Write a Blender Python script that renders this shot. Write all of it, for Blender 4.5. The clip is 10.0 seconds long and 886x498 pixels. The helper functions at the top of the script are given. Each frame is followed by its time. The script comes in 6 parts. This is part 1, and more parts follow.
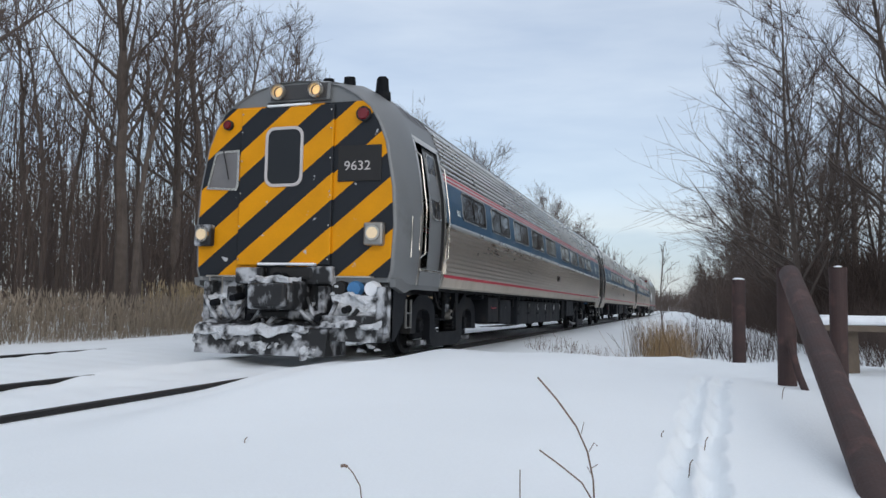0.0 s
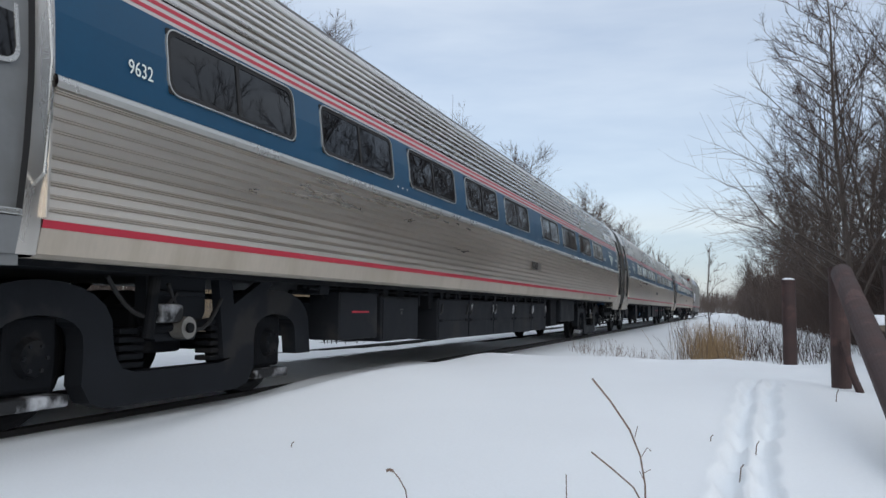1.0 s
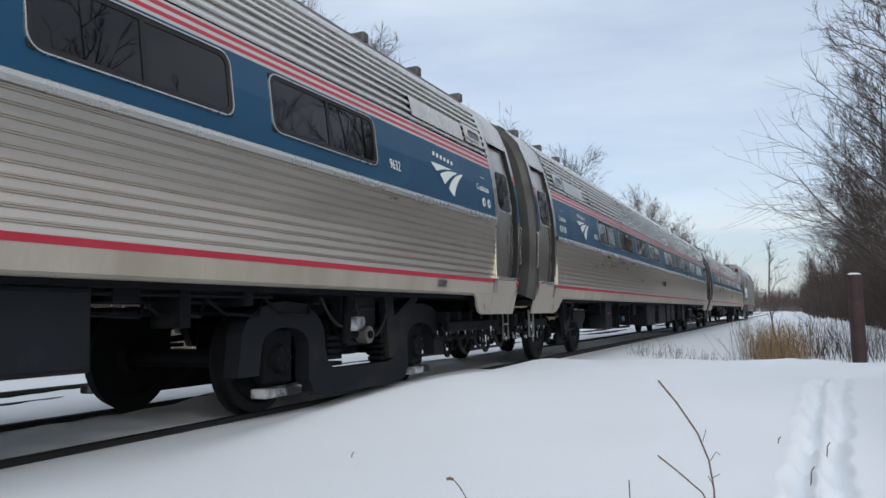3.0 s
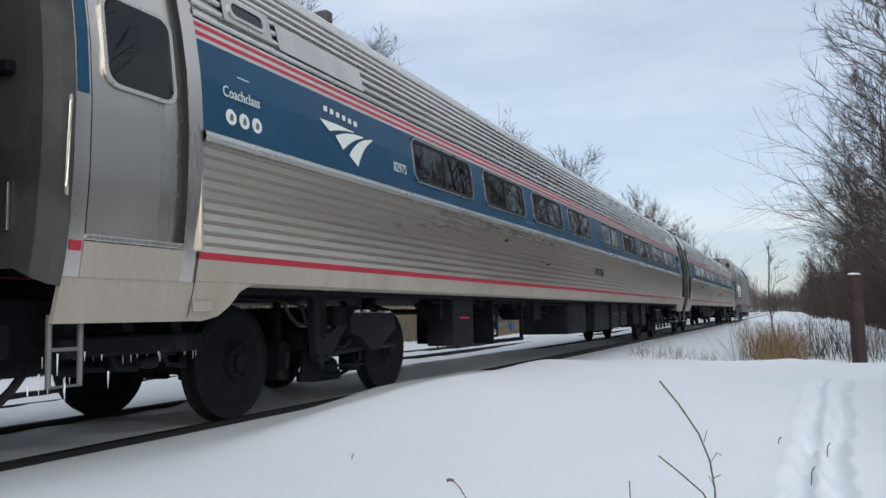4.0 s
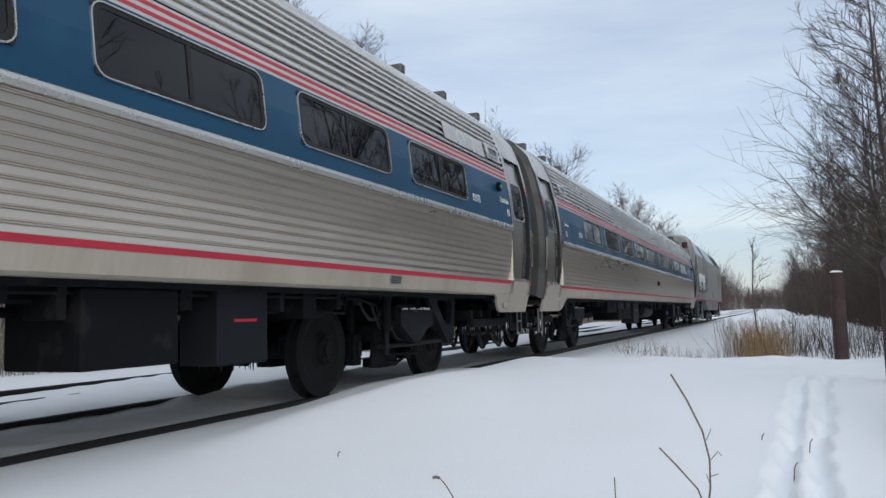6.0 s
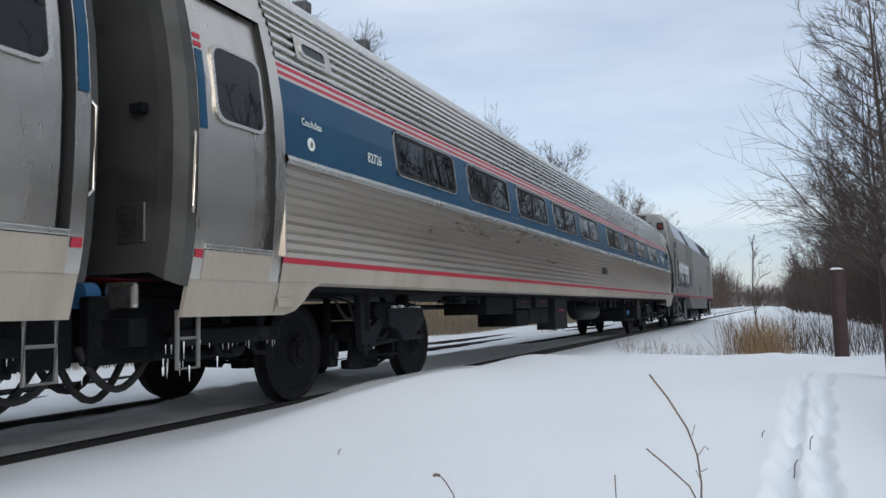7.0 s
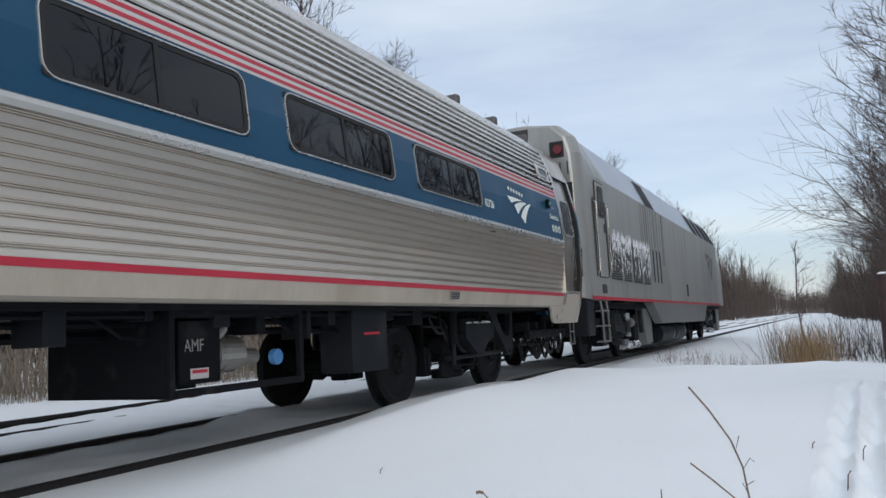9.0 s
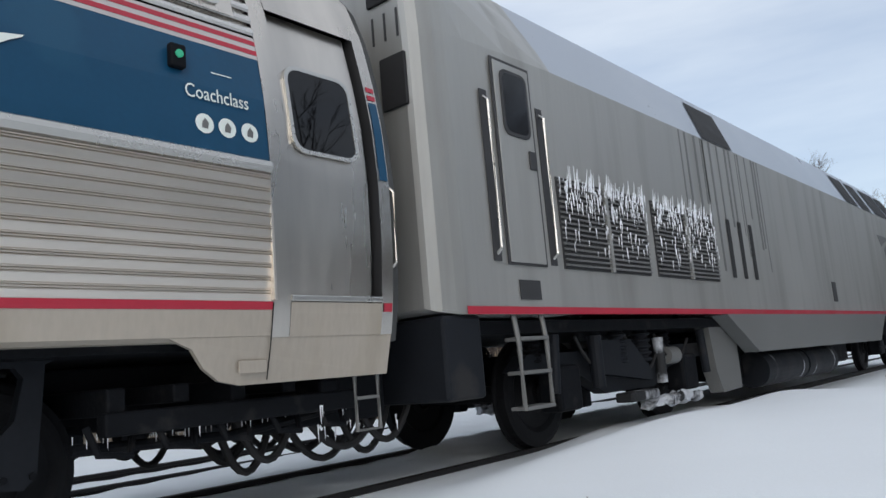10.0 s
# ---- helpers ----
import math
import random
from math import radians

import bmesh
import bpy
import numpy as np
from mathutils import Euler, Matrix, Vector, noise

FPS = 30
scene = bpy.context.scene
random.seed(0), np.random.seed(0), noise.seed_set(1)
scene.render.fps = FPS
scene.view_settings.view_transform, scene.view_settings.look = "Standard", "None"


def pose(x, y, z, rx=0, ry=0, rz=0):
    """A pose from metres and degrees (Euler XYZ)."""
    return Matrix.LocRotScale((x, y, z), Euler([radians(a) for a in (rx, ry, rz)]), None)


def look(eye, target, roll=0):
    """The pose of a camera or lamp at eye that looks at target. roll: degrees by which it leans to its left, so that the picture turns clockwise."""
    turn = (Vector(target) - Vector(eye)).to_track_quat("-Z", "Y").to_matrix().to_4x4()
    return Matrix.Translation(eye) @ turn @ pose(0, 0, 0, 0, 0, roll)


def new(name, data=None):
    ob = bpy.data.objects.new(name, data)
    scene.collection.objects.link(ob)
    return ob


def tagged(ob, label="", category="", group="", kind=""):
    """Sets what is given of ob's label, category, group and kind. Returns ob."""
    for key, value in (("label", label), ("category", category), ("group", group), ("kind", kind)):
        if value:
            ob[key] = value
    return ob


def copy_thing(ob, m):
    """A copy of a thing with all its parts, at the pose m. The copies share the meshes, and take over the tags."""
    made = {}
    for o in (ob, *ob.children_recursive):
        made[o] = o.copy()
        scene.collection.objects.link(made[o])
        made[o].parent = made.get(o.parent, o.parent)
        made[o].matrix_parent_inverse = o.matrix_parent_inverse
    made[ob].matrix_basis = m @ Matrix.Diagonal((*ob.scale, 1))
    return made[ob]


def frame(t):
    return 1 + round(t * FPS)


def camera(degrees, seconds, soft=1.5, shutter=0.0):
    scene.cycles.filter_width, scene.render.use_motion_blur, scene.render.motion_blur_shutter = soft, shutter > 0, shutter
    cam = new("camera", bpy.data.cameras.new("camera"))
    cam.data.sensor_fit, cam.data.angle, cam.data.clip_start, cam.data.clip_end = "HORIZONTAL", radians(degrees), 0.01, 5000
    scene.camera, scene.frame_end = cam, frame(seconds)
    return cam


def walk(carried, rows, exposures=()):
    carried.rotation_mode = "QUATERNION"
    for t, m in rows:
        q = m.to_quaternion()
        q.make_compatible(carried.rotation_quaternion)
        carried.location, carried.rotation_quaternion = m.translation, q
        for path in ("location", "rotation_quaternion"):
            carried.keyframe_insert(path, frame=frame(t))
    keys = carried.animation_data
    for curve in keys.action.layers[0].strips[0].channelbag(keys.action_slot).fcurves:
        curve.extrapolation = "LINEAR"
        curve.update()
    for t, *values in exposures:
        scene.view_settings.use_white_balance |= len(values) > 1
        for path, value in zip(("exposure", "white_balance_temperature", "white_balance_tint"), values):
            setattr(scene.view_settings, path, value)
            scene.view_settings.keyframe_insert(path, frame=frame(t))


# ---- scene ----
EYE = (0.0, 0.0, 0.786)
# seconds, yaw, pitch, roll in degrees; the photographer stands still and turns
TURN = [(0.0, 17.3, 4.15, -1.15), (0.5, 18.8, 4.29, -.85), (1.0, 20.48, 4.41, -.55), (1.5, 22.07, 4.62, -.05), (2.0, 23.38, 4.7, .4),
        (3.5, 24.64, 5.05, 1.3), (4.0, 24.5, 5.08, 1.35), (4.5, 24.22, 4.97, 1.3), (5.0, 23.93, 4.93, 1.3), (6.5, 23.39, 4.82, 1.42),
        (7.0, 23.49, 4.72, 1.5), (7.5, 23.71, 4.8, 1.8), (8.0, 23.96, 4.9, 1.95), (8.5, 24.32, 5.26, 2.6), (9.0, 26.3, 6.02, 2.95),
        (9.5, 29.62, 7.09, 3.82), (9.8, 34.62, 8.09, 4.4), (10.0, 40.67, 8.99, 4.87)]
cam = camera(59.87, 10.0, soft=1.5, shutter=0.0)
walk(cam, [(t, pose(*EYE, 90 + p, r, a)) for t, a, p, r in TURN])

# ---- light: overcast winter sky ----
SUN_ELEV, SUN_ROT = 25.0, 138.0
world = bpy.data.worlds.new("overcast_sky")
scene.world = world
world.use_nodes = True
wt = world.node_tree
for n in list(wt.nodes):
    wt.nodes.remove(n)
wout = wt.nodes.new("ShaderNodeOutputWorld")
bg_sky, bg_cloud = wt.nodes.new("ShaderNodeBackground"), wt.nodes.new("ShaderNodeBackground")
add = wt.nodes.new("ShaderNodeAddShader")
sky = wt.nodes.new("ShaderNodeTexSky")
sky.sky_type, sky.sun_disc = "NISHITA", False
sky.sun_elevation, sky.sun_rotation = radians(SUN_ELEV), radians(SUN_ROT)
bg_sky.inputs["Strength"].default_value = 0.05
wt.links.new(sky.outputs[0], bg_sky.inputs["Color"])
# cloud deck: brighter overhead, streaky layers towards the horizon
tc = wt.nodes.new("ShaderNodeTexCoord")
sep = wt.nodes.new("ShaderNodeSeparateXYZ")
wt.links.new(tc.outputs["Generated"], sep.inputs[0])
ramp = wt.nodes.new("ShaderNodeValToRGB")
ramp.color_ramp.elements[0].position, ramp.color_ramp.elements[0].color = 0.0, (.55, .605, .68, 1)
ramp.color_ramp.elements[1].position, ramp.color_ramp.elements[1].color = 1.0, (.98, 1.0, 1.045, 1)
for p, c in ((.03, (.56, .62, .71, 1)), (.055, (.46, .54, .66, 1)), (.085, (.48, .56, .68, 1)), (.108, (.66, .70, .76, 1)), (.15, (.545, .625, .75, 1)), (.35, (.64, .705, .80, 1))):
    ramp.color_ramp.elements.new(p).color = c
mp = wt.nodes.new("ShaderNodeMapping")
mp.inputs["Scale"].default_value = (1.3, 1.3, 6.5)
wt.links.new(tc.outputs["Generated"], mp.inputs[0])
nz = wt.nodes.new("ShaderNodeTexNoise")
nz.inputs["Scale"].default_value, nz.inputs["Detail"].default_value, nz.inputs["Roughness"].default_value = 1.6, 5, .55
wt.links.new(mp.outputs[0], nz.inputs["Vector"])
cr = wt.nodes.new("ShaderNodeValToRGB")
cr.color_ramp.elements[0].position, cr.color_ramp.elements[0].color = .36, (.80, .83, .88, 1)
cr.color_ramp.elements[1].position, cr.color_ramp.elements[1].color = .68, (1.12, 1.1, 1.06, 1)
wt.links.new(nz.outputs["Fac"], cr.inputs[0])
drift_z = wt.nodes.new("ShaderNodeMath")
drift_z.operation = "MULTIPLY_ADD"
drift_z.inputs[1].default_value = .07
wt.links.new(nz.outputs["Fac"], drift_z.inputs[0])
low_z = wt.nodes.new("ShaderNodeMath")
low_z.operation = "SUBTRACT"
low_z.inputs[1].default_value = .035
wt.links.new(sep.outputs["Z"], low_z.inputs[0])
wt.links.new(low_z.outputs[0], drift_z.inputs[2])
wt.links.new(drift_z.outputs[0], ramp.inputs[0])
mul = wt.nodes.new("ShaderNodeMixRGB")
mul.blend_type = "MULTIPLY"
mul.inputs[0].default_value = 1
wt.links.new(ramp.outputs[0], mul.inputs[1])
wt.links.new(cr.outputs[0], mul.inputs[2])
wt.links.new(mul.outputs[0], bg_cloud.inputs["Color"])
bg_cloud.inputs["Strength"].default_value = 0.80
wt.links.new(bg_sky.outputs[0], add.inputs[0])
wt.links.new(bg_cloud.outputs[0], add.inputs[1])
wt.links.new(add.outputs[0], wout.inputs["Surface"])
sun_data = bpy.data.lights.new("sun", "SUN")
sun_data.energy, sun_data.angle, sun_data.color = 0.9, radians(40), (1, .975, .955)
sun = new("sun", sun_data)
sun.matrix_world = look((0, 0, 30), (Vector((0, 0, 30)) - Vector((math.sin(radians(SUN_ROT)) * math.cos(radians(SUN_ELEV)), math.cos(radians(SUN_ROT)) * math.cos(radians(SUN_ELEV)), math.sin(radians(SUN_ELEV))))))


# ---- materials ----
def material(name, colour, rough=.6, metal=0.0, vary=.25, scale=3.0, fine=40.0, bump=.0, stain=None, stain_at=.58, stain_scale=1.5, stretch=(1, 1, 1), emit=None, spec=.5, stain_rough=None, edge=.04):
    """Base colour with variation at two scales, fine relief, and an optional second coat in patches."""
    m = bpy.data.materials.new(name)
    m.use_nodes = True
    nt = m.node_tree
    b = nt.nodes["Principled BSDF"]
    b.inputs["Metallic"].default_value, b.inputs["Specular IOR Level"].default_value = metal, spec
    co = nt.nodes.new("ShaderNodeTexCoord")
    mapn = nt.nodes.new("ShaderNodeMapping")
    mapn.inputs["Scale"].default_value = stretch
    nt.links.new(co.outputs["Object"], mapn.inputs[0])

    def noise_node(s, d):
        n = nt.nodes.new("ShaderNodeTexNoise")
        n.inputs["Scale"].default_value, n.inputs["Detail"].default_value = s, d
        nt.links.new(mapn.outputs[0], n.inputs["Vector"])
        return n
    big, small = noise_node(scale, 4), noise_node(fine, 3)
    mix = nt.nodes.new("ShaderNodeMath")
    mix.operation = "MULTIPLY_ADD"
    mix.inputs[1].default_value = .4
    nt.links.new(small.outputs["Fac"], mix.inputs[0])
    nt.links.new(big.outputs["Fac"], mix.inputs[2])
    r = nt.nodes.new("ShaderNodeMapRange")
    r.inputs["From Min"].default_value, r.inputs["From Max"].default_value = .4, 1.0
    r.inputs["To Min"].default_value, r.inputs["To Max"].default_value = 1 - vary, 1 + vary
    nt.links.new(mix.outputs[0], r.inputs[0])
    c = nt.nodes.new("ShaderNodeVectorMath")
    c.operation = "SCALE"
    c.inputs[0].default_value = colour
    nt.links.new(r.outputs[0], c.inputs["Scale"])
    out = c.outputs[0]
    rr = nt.nodes.new("ShaderNodeMapRange")
    rr.inputs["From Min"].default_value, rr.inputs["From Max"].default_value = .3, 1.0
    rr.inputs["To Min"].default_value, rr.inputs["To Max"].default_value = max(.02, rough - .12), min(1, rough + .12)
    nt.links.new(mix.outputs[0], rr.inputs[0])
    rough_out = rr.outputs[0]
    if stain:
        sn = noise_node(stain_scale, 6)
        sr = nt.nodes.new("ShaderNodeMapRange")
        sr.inputs["From Min"].default_value, sr.inputs["From Max"].default_value = stain_at - edge, stain_at + edge
        nt.links.new(sn.outputs["Fac"], sr.inputs[0])
        mx = nt.nodes.new("ShaderNodeMixRGB")
        mx.inputs[2].default_value = (*stain, 1)
        nt.links.new(sr.outputs[0], mx.inputs[0])
        nt.links.new(out, mx.inputs[1])
        out = mx.outputs[0]
        if stain_rough is not None:
            inv = nt.nodes.new("ShaderNodeMapRange")
            inv.inputs["To Min"].default_value, inv.inputs["To Max"].default_value = metal, 0
            nt.links.new(sr.outputs[0], inv.inputs[0])
            nt.links.new(inv.outputs[0], b.inputs["Metallic"])
    nt.links.new(out, b.inputs["Base Color"])
    nt.links.new(rough_out, b.inputs["Roughness"])
    if bump:
        bp = nt.nodes.new("ShaderNodeBump")
        bp.inputs["Strength"].default_value, bp.inputs["Distance"].default_value = bump, .02
        nt.links.new(mix.outputs[0], bp.inputs["Height"])
        nt.links.new(bp.outputs[0], b.inputs["Normal"])
    if emit:
        b.inputs["Emission Color"].default_value, b.inputs["Emission Strength"].default_value = (*emit[:3], 1), emit[3]
    return m


def hazard_paint():
    """Black and yellow diagonal warning stripes, scuffed, in object space."""
    m = material("hazard_paint", (.66, .275, .001), .5, vary=.14, scale=2, fine=60, spec=.25)
    nt = m.node_tree
    b = nt.nodes["Principled BSDF"]
    src = b.inputs["Base Color"].links[0].from_socket
    co = nt.nodes.new("ShaderNodeTexCoord")
    s = nt.nodes.new("ShaderNodeSeparateXYZ")
    nt.links.new(co.outputs["Object"], s.inputs[0])
    zz = nt.nodes.new("ShaderNodeMath")
    zz.operation = "MULTIPLY_ADD"
    zz.inputs[1].default_value, zz.inputs[2].default_value = -.80, 10.0 + STRIPE_SHIFT
    nt.links.new(s.outputs["X"], zz.inputs[0])
    a = nt.nodes.new("ShaderNodeMath")
    nt.links.new(zz.outputs[0], a.inputs[0])
    nt.links.new(s.outputs["Z"], a.inputs[1])
    d = nt.nodes.new("ShaderNodeMath")
    d.operation = "DIVIDE"
    d.inputs[1].default_value = STRIPE_PERIOD
    nt.links.new(a.outputs[0], d.inputs[0])
    f = nt.nodes.new("ShaderNodeMath")
    f.operation = "FRACT"
    nt.links.new(d.outputs[0], f.inputs[0])
    g = nt.nodes.new("ShaderNodeMath")
    g.operation = "GREATER_THAN"
    g.inputs[1].default_value = .5
    nt.links.new(f.outputs[0], g.inputs[0])
    mx = nt.nodes.new("ShaderNodeMixRGB")
    mx.inputs[2].default_value = (.016, .019, .024, 1)
    nt.links.new(g.outputs[0], mx.inputs[0])
    nt.links.new(src, mx.inputs[1])
    # chipped paint and road salt
    n = nt.nodes.new("ShaderNodeTexNoise")
    n.inputs["Scale"].default_value, n.inputs["Detail"].default_value = 7, 6
    nt.links.new(co.outputs["Object"], n.inputs["Vector"])
    r = nt.nodes.new("ShaderNodeMapRange")
    r.inputs["From Min"].default_value, r.inputs["From Max"].default_value = .70, .74
    nt.links.new(n.outputs["Fac"], r.inputs[0])
    mx2 = nt.nodes.new("ShaderNodeMixRGB")
    mx2.inputs[2].default_value = (.45, .46, .48, 1)
    nt.links.new(r.outputs[0], mx2.inputs[0])
    nt.links.new(mx.outputs[0], mx2.inputs[1])
    nt.links.new(mx2.outputs[0], b.inputs["Base Color"])
    return m


STRIPE_PERIOD, STRIPE_SHIFT = .7175, -.184
M = {}
M["steel"] = material("stainless_steel", (.72, .69, .645), .25, 1.0, .06, .5, 6, 0, stretch=(1, .3, 2), stain=(.60, .565, .52), stain_at=.58, stain_scale=.6)
# warm tint: salt, plus the snow's reflection put into the base colour
M["steel_low"] = material("salted_snowlit_steel", (.86, .79, .705), .30, .96, .05, .35, 6, 0, stretch=(1, .25, 2), stain=(.77, .71, .63), stain_at=.60, stain_scale=.6, edge=.16)
M["steel_plain"] = material("brushed_stainless", (.63, .59, .535), .27, .96, .10, .8, 8, 0, stain=(.49, .465, .43), stain_at=.56, stain_scale=1.8, stretch=(1, 1.2, .2), edge=.12)
M["sill"] = material("salt_stained_sill", (.45, .40, .335), .5, .2, .16, 1.0, 30, .02, stain=(.36, .315, .25), stain_at=.56, stain_scale=2.0, stretch=(1, 1, .25), edge=.10)
M["belt"] = material("bright_moulding", (.55, .54, .51), .28, .85, .08, 1, 20)
M["blue"] = material("blue_paint", (.006, .056, .118), .36, 0, .16, 1.1, 30, .0, stain=(.010, .066, .130), stain_at=.62, stain_scale=1.8, spec=.35)
M["red"] = material("red_stripe", (.42, .022, .045), .45, 0, .12, 2, 40)
M["white"] = material("white_stripe", (.50, .47, .465), .5, 0, .08, 2, 40)
M["pale"] = material("pale_marking", (.72, .78, .74), .5, 0, .05, 2, 40)
M["roof"] = material("dirty_roof_steel", (.12, .115, .115), .5, .5, .25, 1.5, 20, .05)
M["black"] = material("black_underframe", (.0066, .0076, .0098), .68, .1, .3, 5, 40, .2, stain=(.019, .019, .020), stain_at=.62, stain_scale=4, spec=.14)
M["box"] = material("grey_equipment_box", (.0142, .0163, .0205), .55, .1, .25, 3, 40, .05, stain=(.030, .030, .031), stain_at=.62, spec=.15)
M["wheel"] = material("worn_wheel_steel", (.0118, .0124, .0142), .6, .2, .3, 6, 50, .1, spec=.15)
# black for rubber parts, also for sheets that stand in for shaded interiors
M["rubber"] = material("black_rubber_and_backing", (.015, .015, .016), .75, 0, .2)
M["diaphragm"] = material("dirty_end_steel", (.075, .075, .072), .5, .4, .2, 2, 30, .05, stain=(.05, .05, .047), stain_at=.55)
M["bare"] = material("bare_machined_metal", (.30, .29, .27), .4, .7, .2, 4, 40, .05)
M["grey"] = material("grey_cab_paint", (.195, .203, .208), .45, .25, .12, 1.4, 30, .03, stain=(.16, .165, .165), stain_at=.62, stain_scale=1.2)
M["caked"] = material("snow_caked_steel", (.016, .017, .019), .65, .1, .4, 5, 30, .6, stain=(.46, .48, .51), stain_at=.555, stain_scale=5.0, stain_rough=.9, edge=.08, stretch=(1, 1, .8))
M["packed"] = material("packed_dirty_snow", (.60, .625, .66), .85, 0, .22, 7, 40, .6, stain=(.025, .027, .03), stain_at=.555, stain_scale=7, edge=.09)
M["loco"] = material("silver_loco_paint", (.385, .385, .368), .38, .4, .1, .5, 20, .0, stain=(.30, .297, .278), stain_at=.57, stain_scale=2.0, stretch=(1, 1.3, .12), edge=.10)
M["loco_blue"] = material("pale_blue_roof_paint", (.38, .42, .475), .34, .35, .08, .8, 20)
M["loco_low"] = material("grey_loco_skirt", (.17, .172, .168), .5, .2, .15, 1, 25, .03)
M["grille"] = material("dark_grille", (.05, .05, .052), .5, .3, .2)
M["ice"] = material("frost_and_ice", (.86, .89, .93), .5, 0, .06, 8, 60, .3)
M["snow"] = material("fresh_snow", (.83, .87, .895), .8, 0, .04, .5, 60, .4, spec=.2)
M["rail"] = material("dark_rail", (.012, .011, .011), .55, .3, .3, 4, 60)
M["rust"] = material("rusty_pipe", (.052, .030, .028), .7, .1, .35, 6, 60, .3, stain=(.085, .045, .04), stain_at=.6, stain_scale=5)
M["bark"] = material("grey_brown_bark", (.098, .079, .068), .9, 0, .35, 4, 30, .3)
M["twig"] = material("winter_twigs", (.084, .063, .054), .9, 0, .3, 3, 30)
M["brush"] = material("brown_brush", (.075, .053, .044), .9, 0, .35, 1.5, 20)
M["reed"] = material("dry_reeds", (.235, .195, .15), .85, 0, .4, 1.5, 30)
M["straw"] = material("straw_grass", (.33, .225, .12), .85, 0, .35, 2, 30)
M["stalk"] = material("dry_stalk", (.16, .11, .085), .85, 0, .25)
M["wood"] = material("weathered_wood", (.14, .11, .085), .85, 0, .3, 6, 40, .3)
M["lamp"] = material("lit_headlamp", (.6, .42, .22), .3, emit=(1, .64, .26, .62))
M["lamp_low"] = material("lit_ditch_lamp", (.5, .42, .3), .3, emit=(1, .74, .42, .32))
M["marker"] = material("red_marker_lens", (.16, .012, .016), .2)
M["green_lamp"] = material("green_door_light", (.03, .25, .15), .3, emit=(.1, .9, .5, .2))
M["blue_cap"] = material("blue_hose_cap", (.06, .20, .42), .5)
M["cane"] = material("tan_cane_stems", (.36, .285, .18), .85, 0, .3, .8, 10)
M["hazard"] = hazard_paint()
gl = bpy.data.materials.new("tinted_glass")
gl.use_nodes = True
gb = gl.node_tree.nodes["Principled BSDF"]
gb.inputs["Base Color"].default_value, gb.inputs["Roughness"].default_value = (.006, .0065, .008, 1), .02
gb.inputs["IOR"].default_value, gb.inputs["Transmission Weight"].default_value = 1.42, .35
M["glass"] = gl
M["dark_glass"] = material("dark_window_glass", (.006, .0065, .008), .06, 0, .2, 1, 4, spec=.45)
M["lit_glass"] = material("pale_cab_glass", (.16, .155, .16), .08, 0, .15, 2, 10)


# ---- mesh helpers ----
def part(name, bm, mat, parent=None, label="", smooth=False):
    me = bpy.data.meshes.new(name)
    bmesh.ops.recalc_face_normals(bm, faces=bm.faces)
    bm.to_mesh(me)
    bm.free()
    if smooth:
        me.polygons.foreach_set("use_smooth", [True] * len(me.polygons))
    me.materials.append(M[mat] if isinstance(mat, str) else mat)
    ob = new(name, me)
    ob.parent = parent
    if label:
        ob["label"] = label
    return ob


def box(bm, x0, x1, y0, y1, z0, z1, bevel=0.0):
    r = bmesh.ops.create_cube(bm, size=1, matrix=Matrix.Translation(((x0 + x1) / 2, (y0 + y1) / 2, (z0 + z1) / 2)) @ Matrix.Diagonal((abs(x1 - x0), abs(y1 - y0), abs(z1 - z0), 1)))
    if bevel:
        es = list({e for v in r["verts"] for e in v.link_edges})
        bmesh.ops.bevel(bm, geom=es, offset=bevel, segments=2, affect="EDGES", profile=.5)
    return bm


def boxes(*specs, bevel=0.0):
    bm = bmesh.new()
    for s in specs:
        box(bm, *s, bevel=bevel)
    return bm


def cyl(bm, p0, p1, r0, r1=None, n=12, caps=True):
    p0, p1 = Vector(p0), Vector(p1)
    d = p1 - p0
    m = Matrix.Translation((p0 + p1) / 2) @ d.to_track_quat("Z", "Y").to_matrix().to_4x4()
    bmesh.ops.create_cone(bm, cap_ends=caps, segments=n, radius1=r0, radius2=r0 if r1 is None else r1, depth=d.length, matrix=m)
    return bm


def tube(bm, pts, r, n=6):
    """A bent pipe through points."""
    pts = [Vector(p) for p in pts]
    rings = []
    for i, p in enumerate(pts):
        d = (pts[min(i + 1, len(pts) - 1)] - pts[max(i - 1, 0)]).normalized()
        q = d.to_track_quat("Z", "Y")
        rings.append([bm.verts.new(p + q @ Vector((r * math.cos(k * math.tau / n), r * math.sin(k * math.tau / n), 0))) for k in range(n)])
    for a, b in zip(rings, rings[1:]):
        for k in range(n):
            bm.faces.new((a[k], a[(k + 1) % n], b[(k + 1) % n], b[k]))
    bm.faces.new(rings[0][::-1])
    bm.faces.new(rings[-1])
    return bm


def sag(p0, p1, drop, n=9):
    p0, p1 = Vector(p0), Vector(p1)
    return [p0.lerp(p1, i / (n - 1)) - Vector((0, 0, drop * 4 * (i / (n - 1)) * (1 - i / (n - 1)))) for i in range(n)]


def extrude_y(bm, pts, y0, y1):
    """A sheet: an open line of (x, z) drawn out along the track."""
    a = [bm.verts.new((x, y0, z)) for x, z in pts]
    b = [bm.verts.new((x, y1, z)) for x, z in pts]
    for i in range(len(pts) - 1):
        bm.faces.new((a[i], a[i + 1], b[i + 1], b[i]))
    return bm


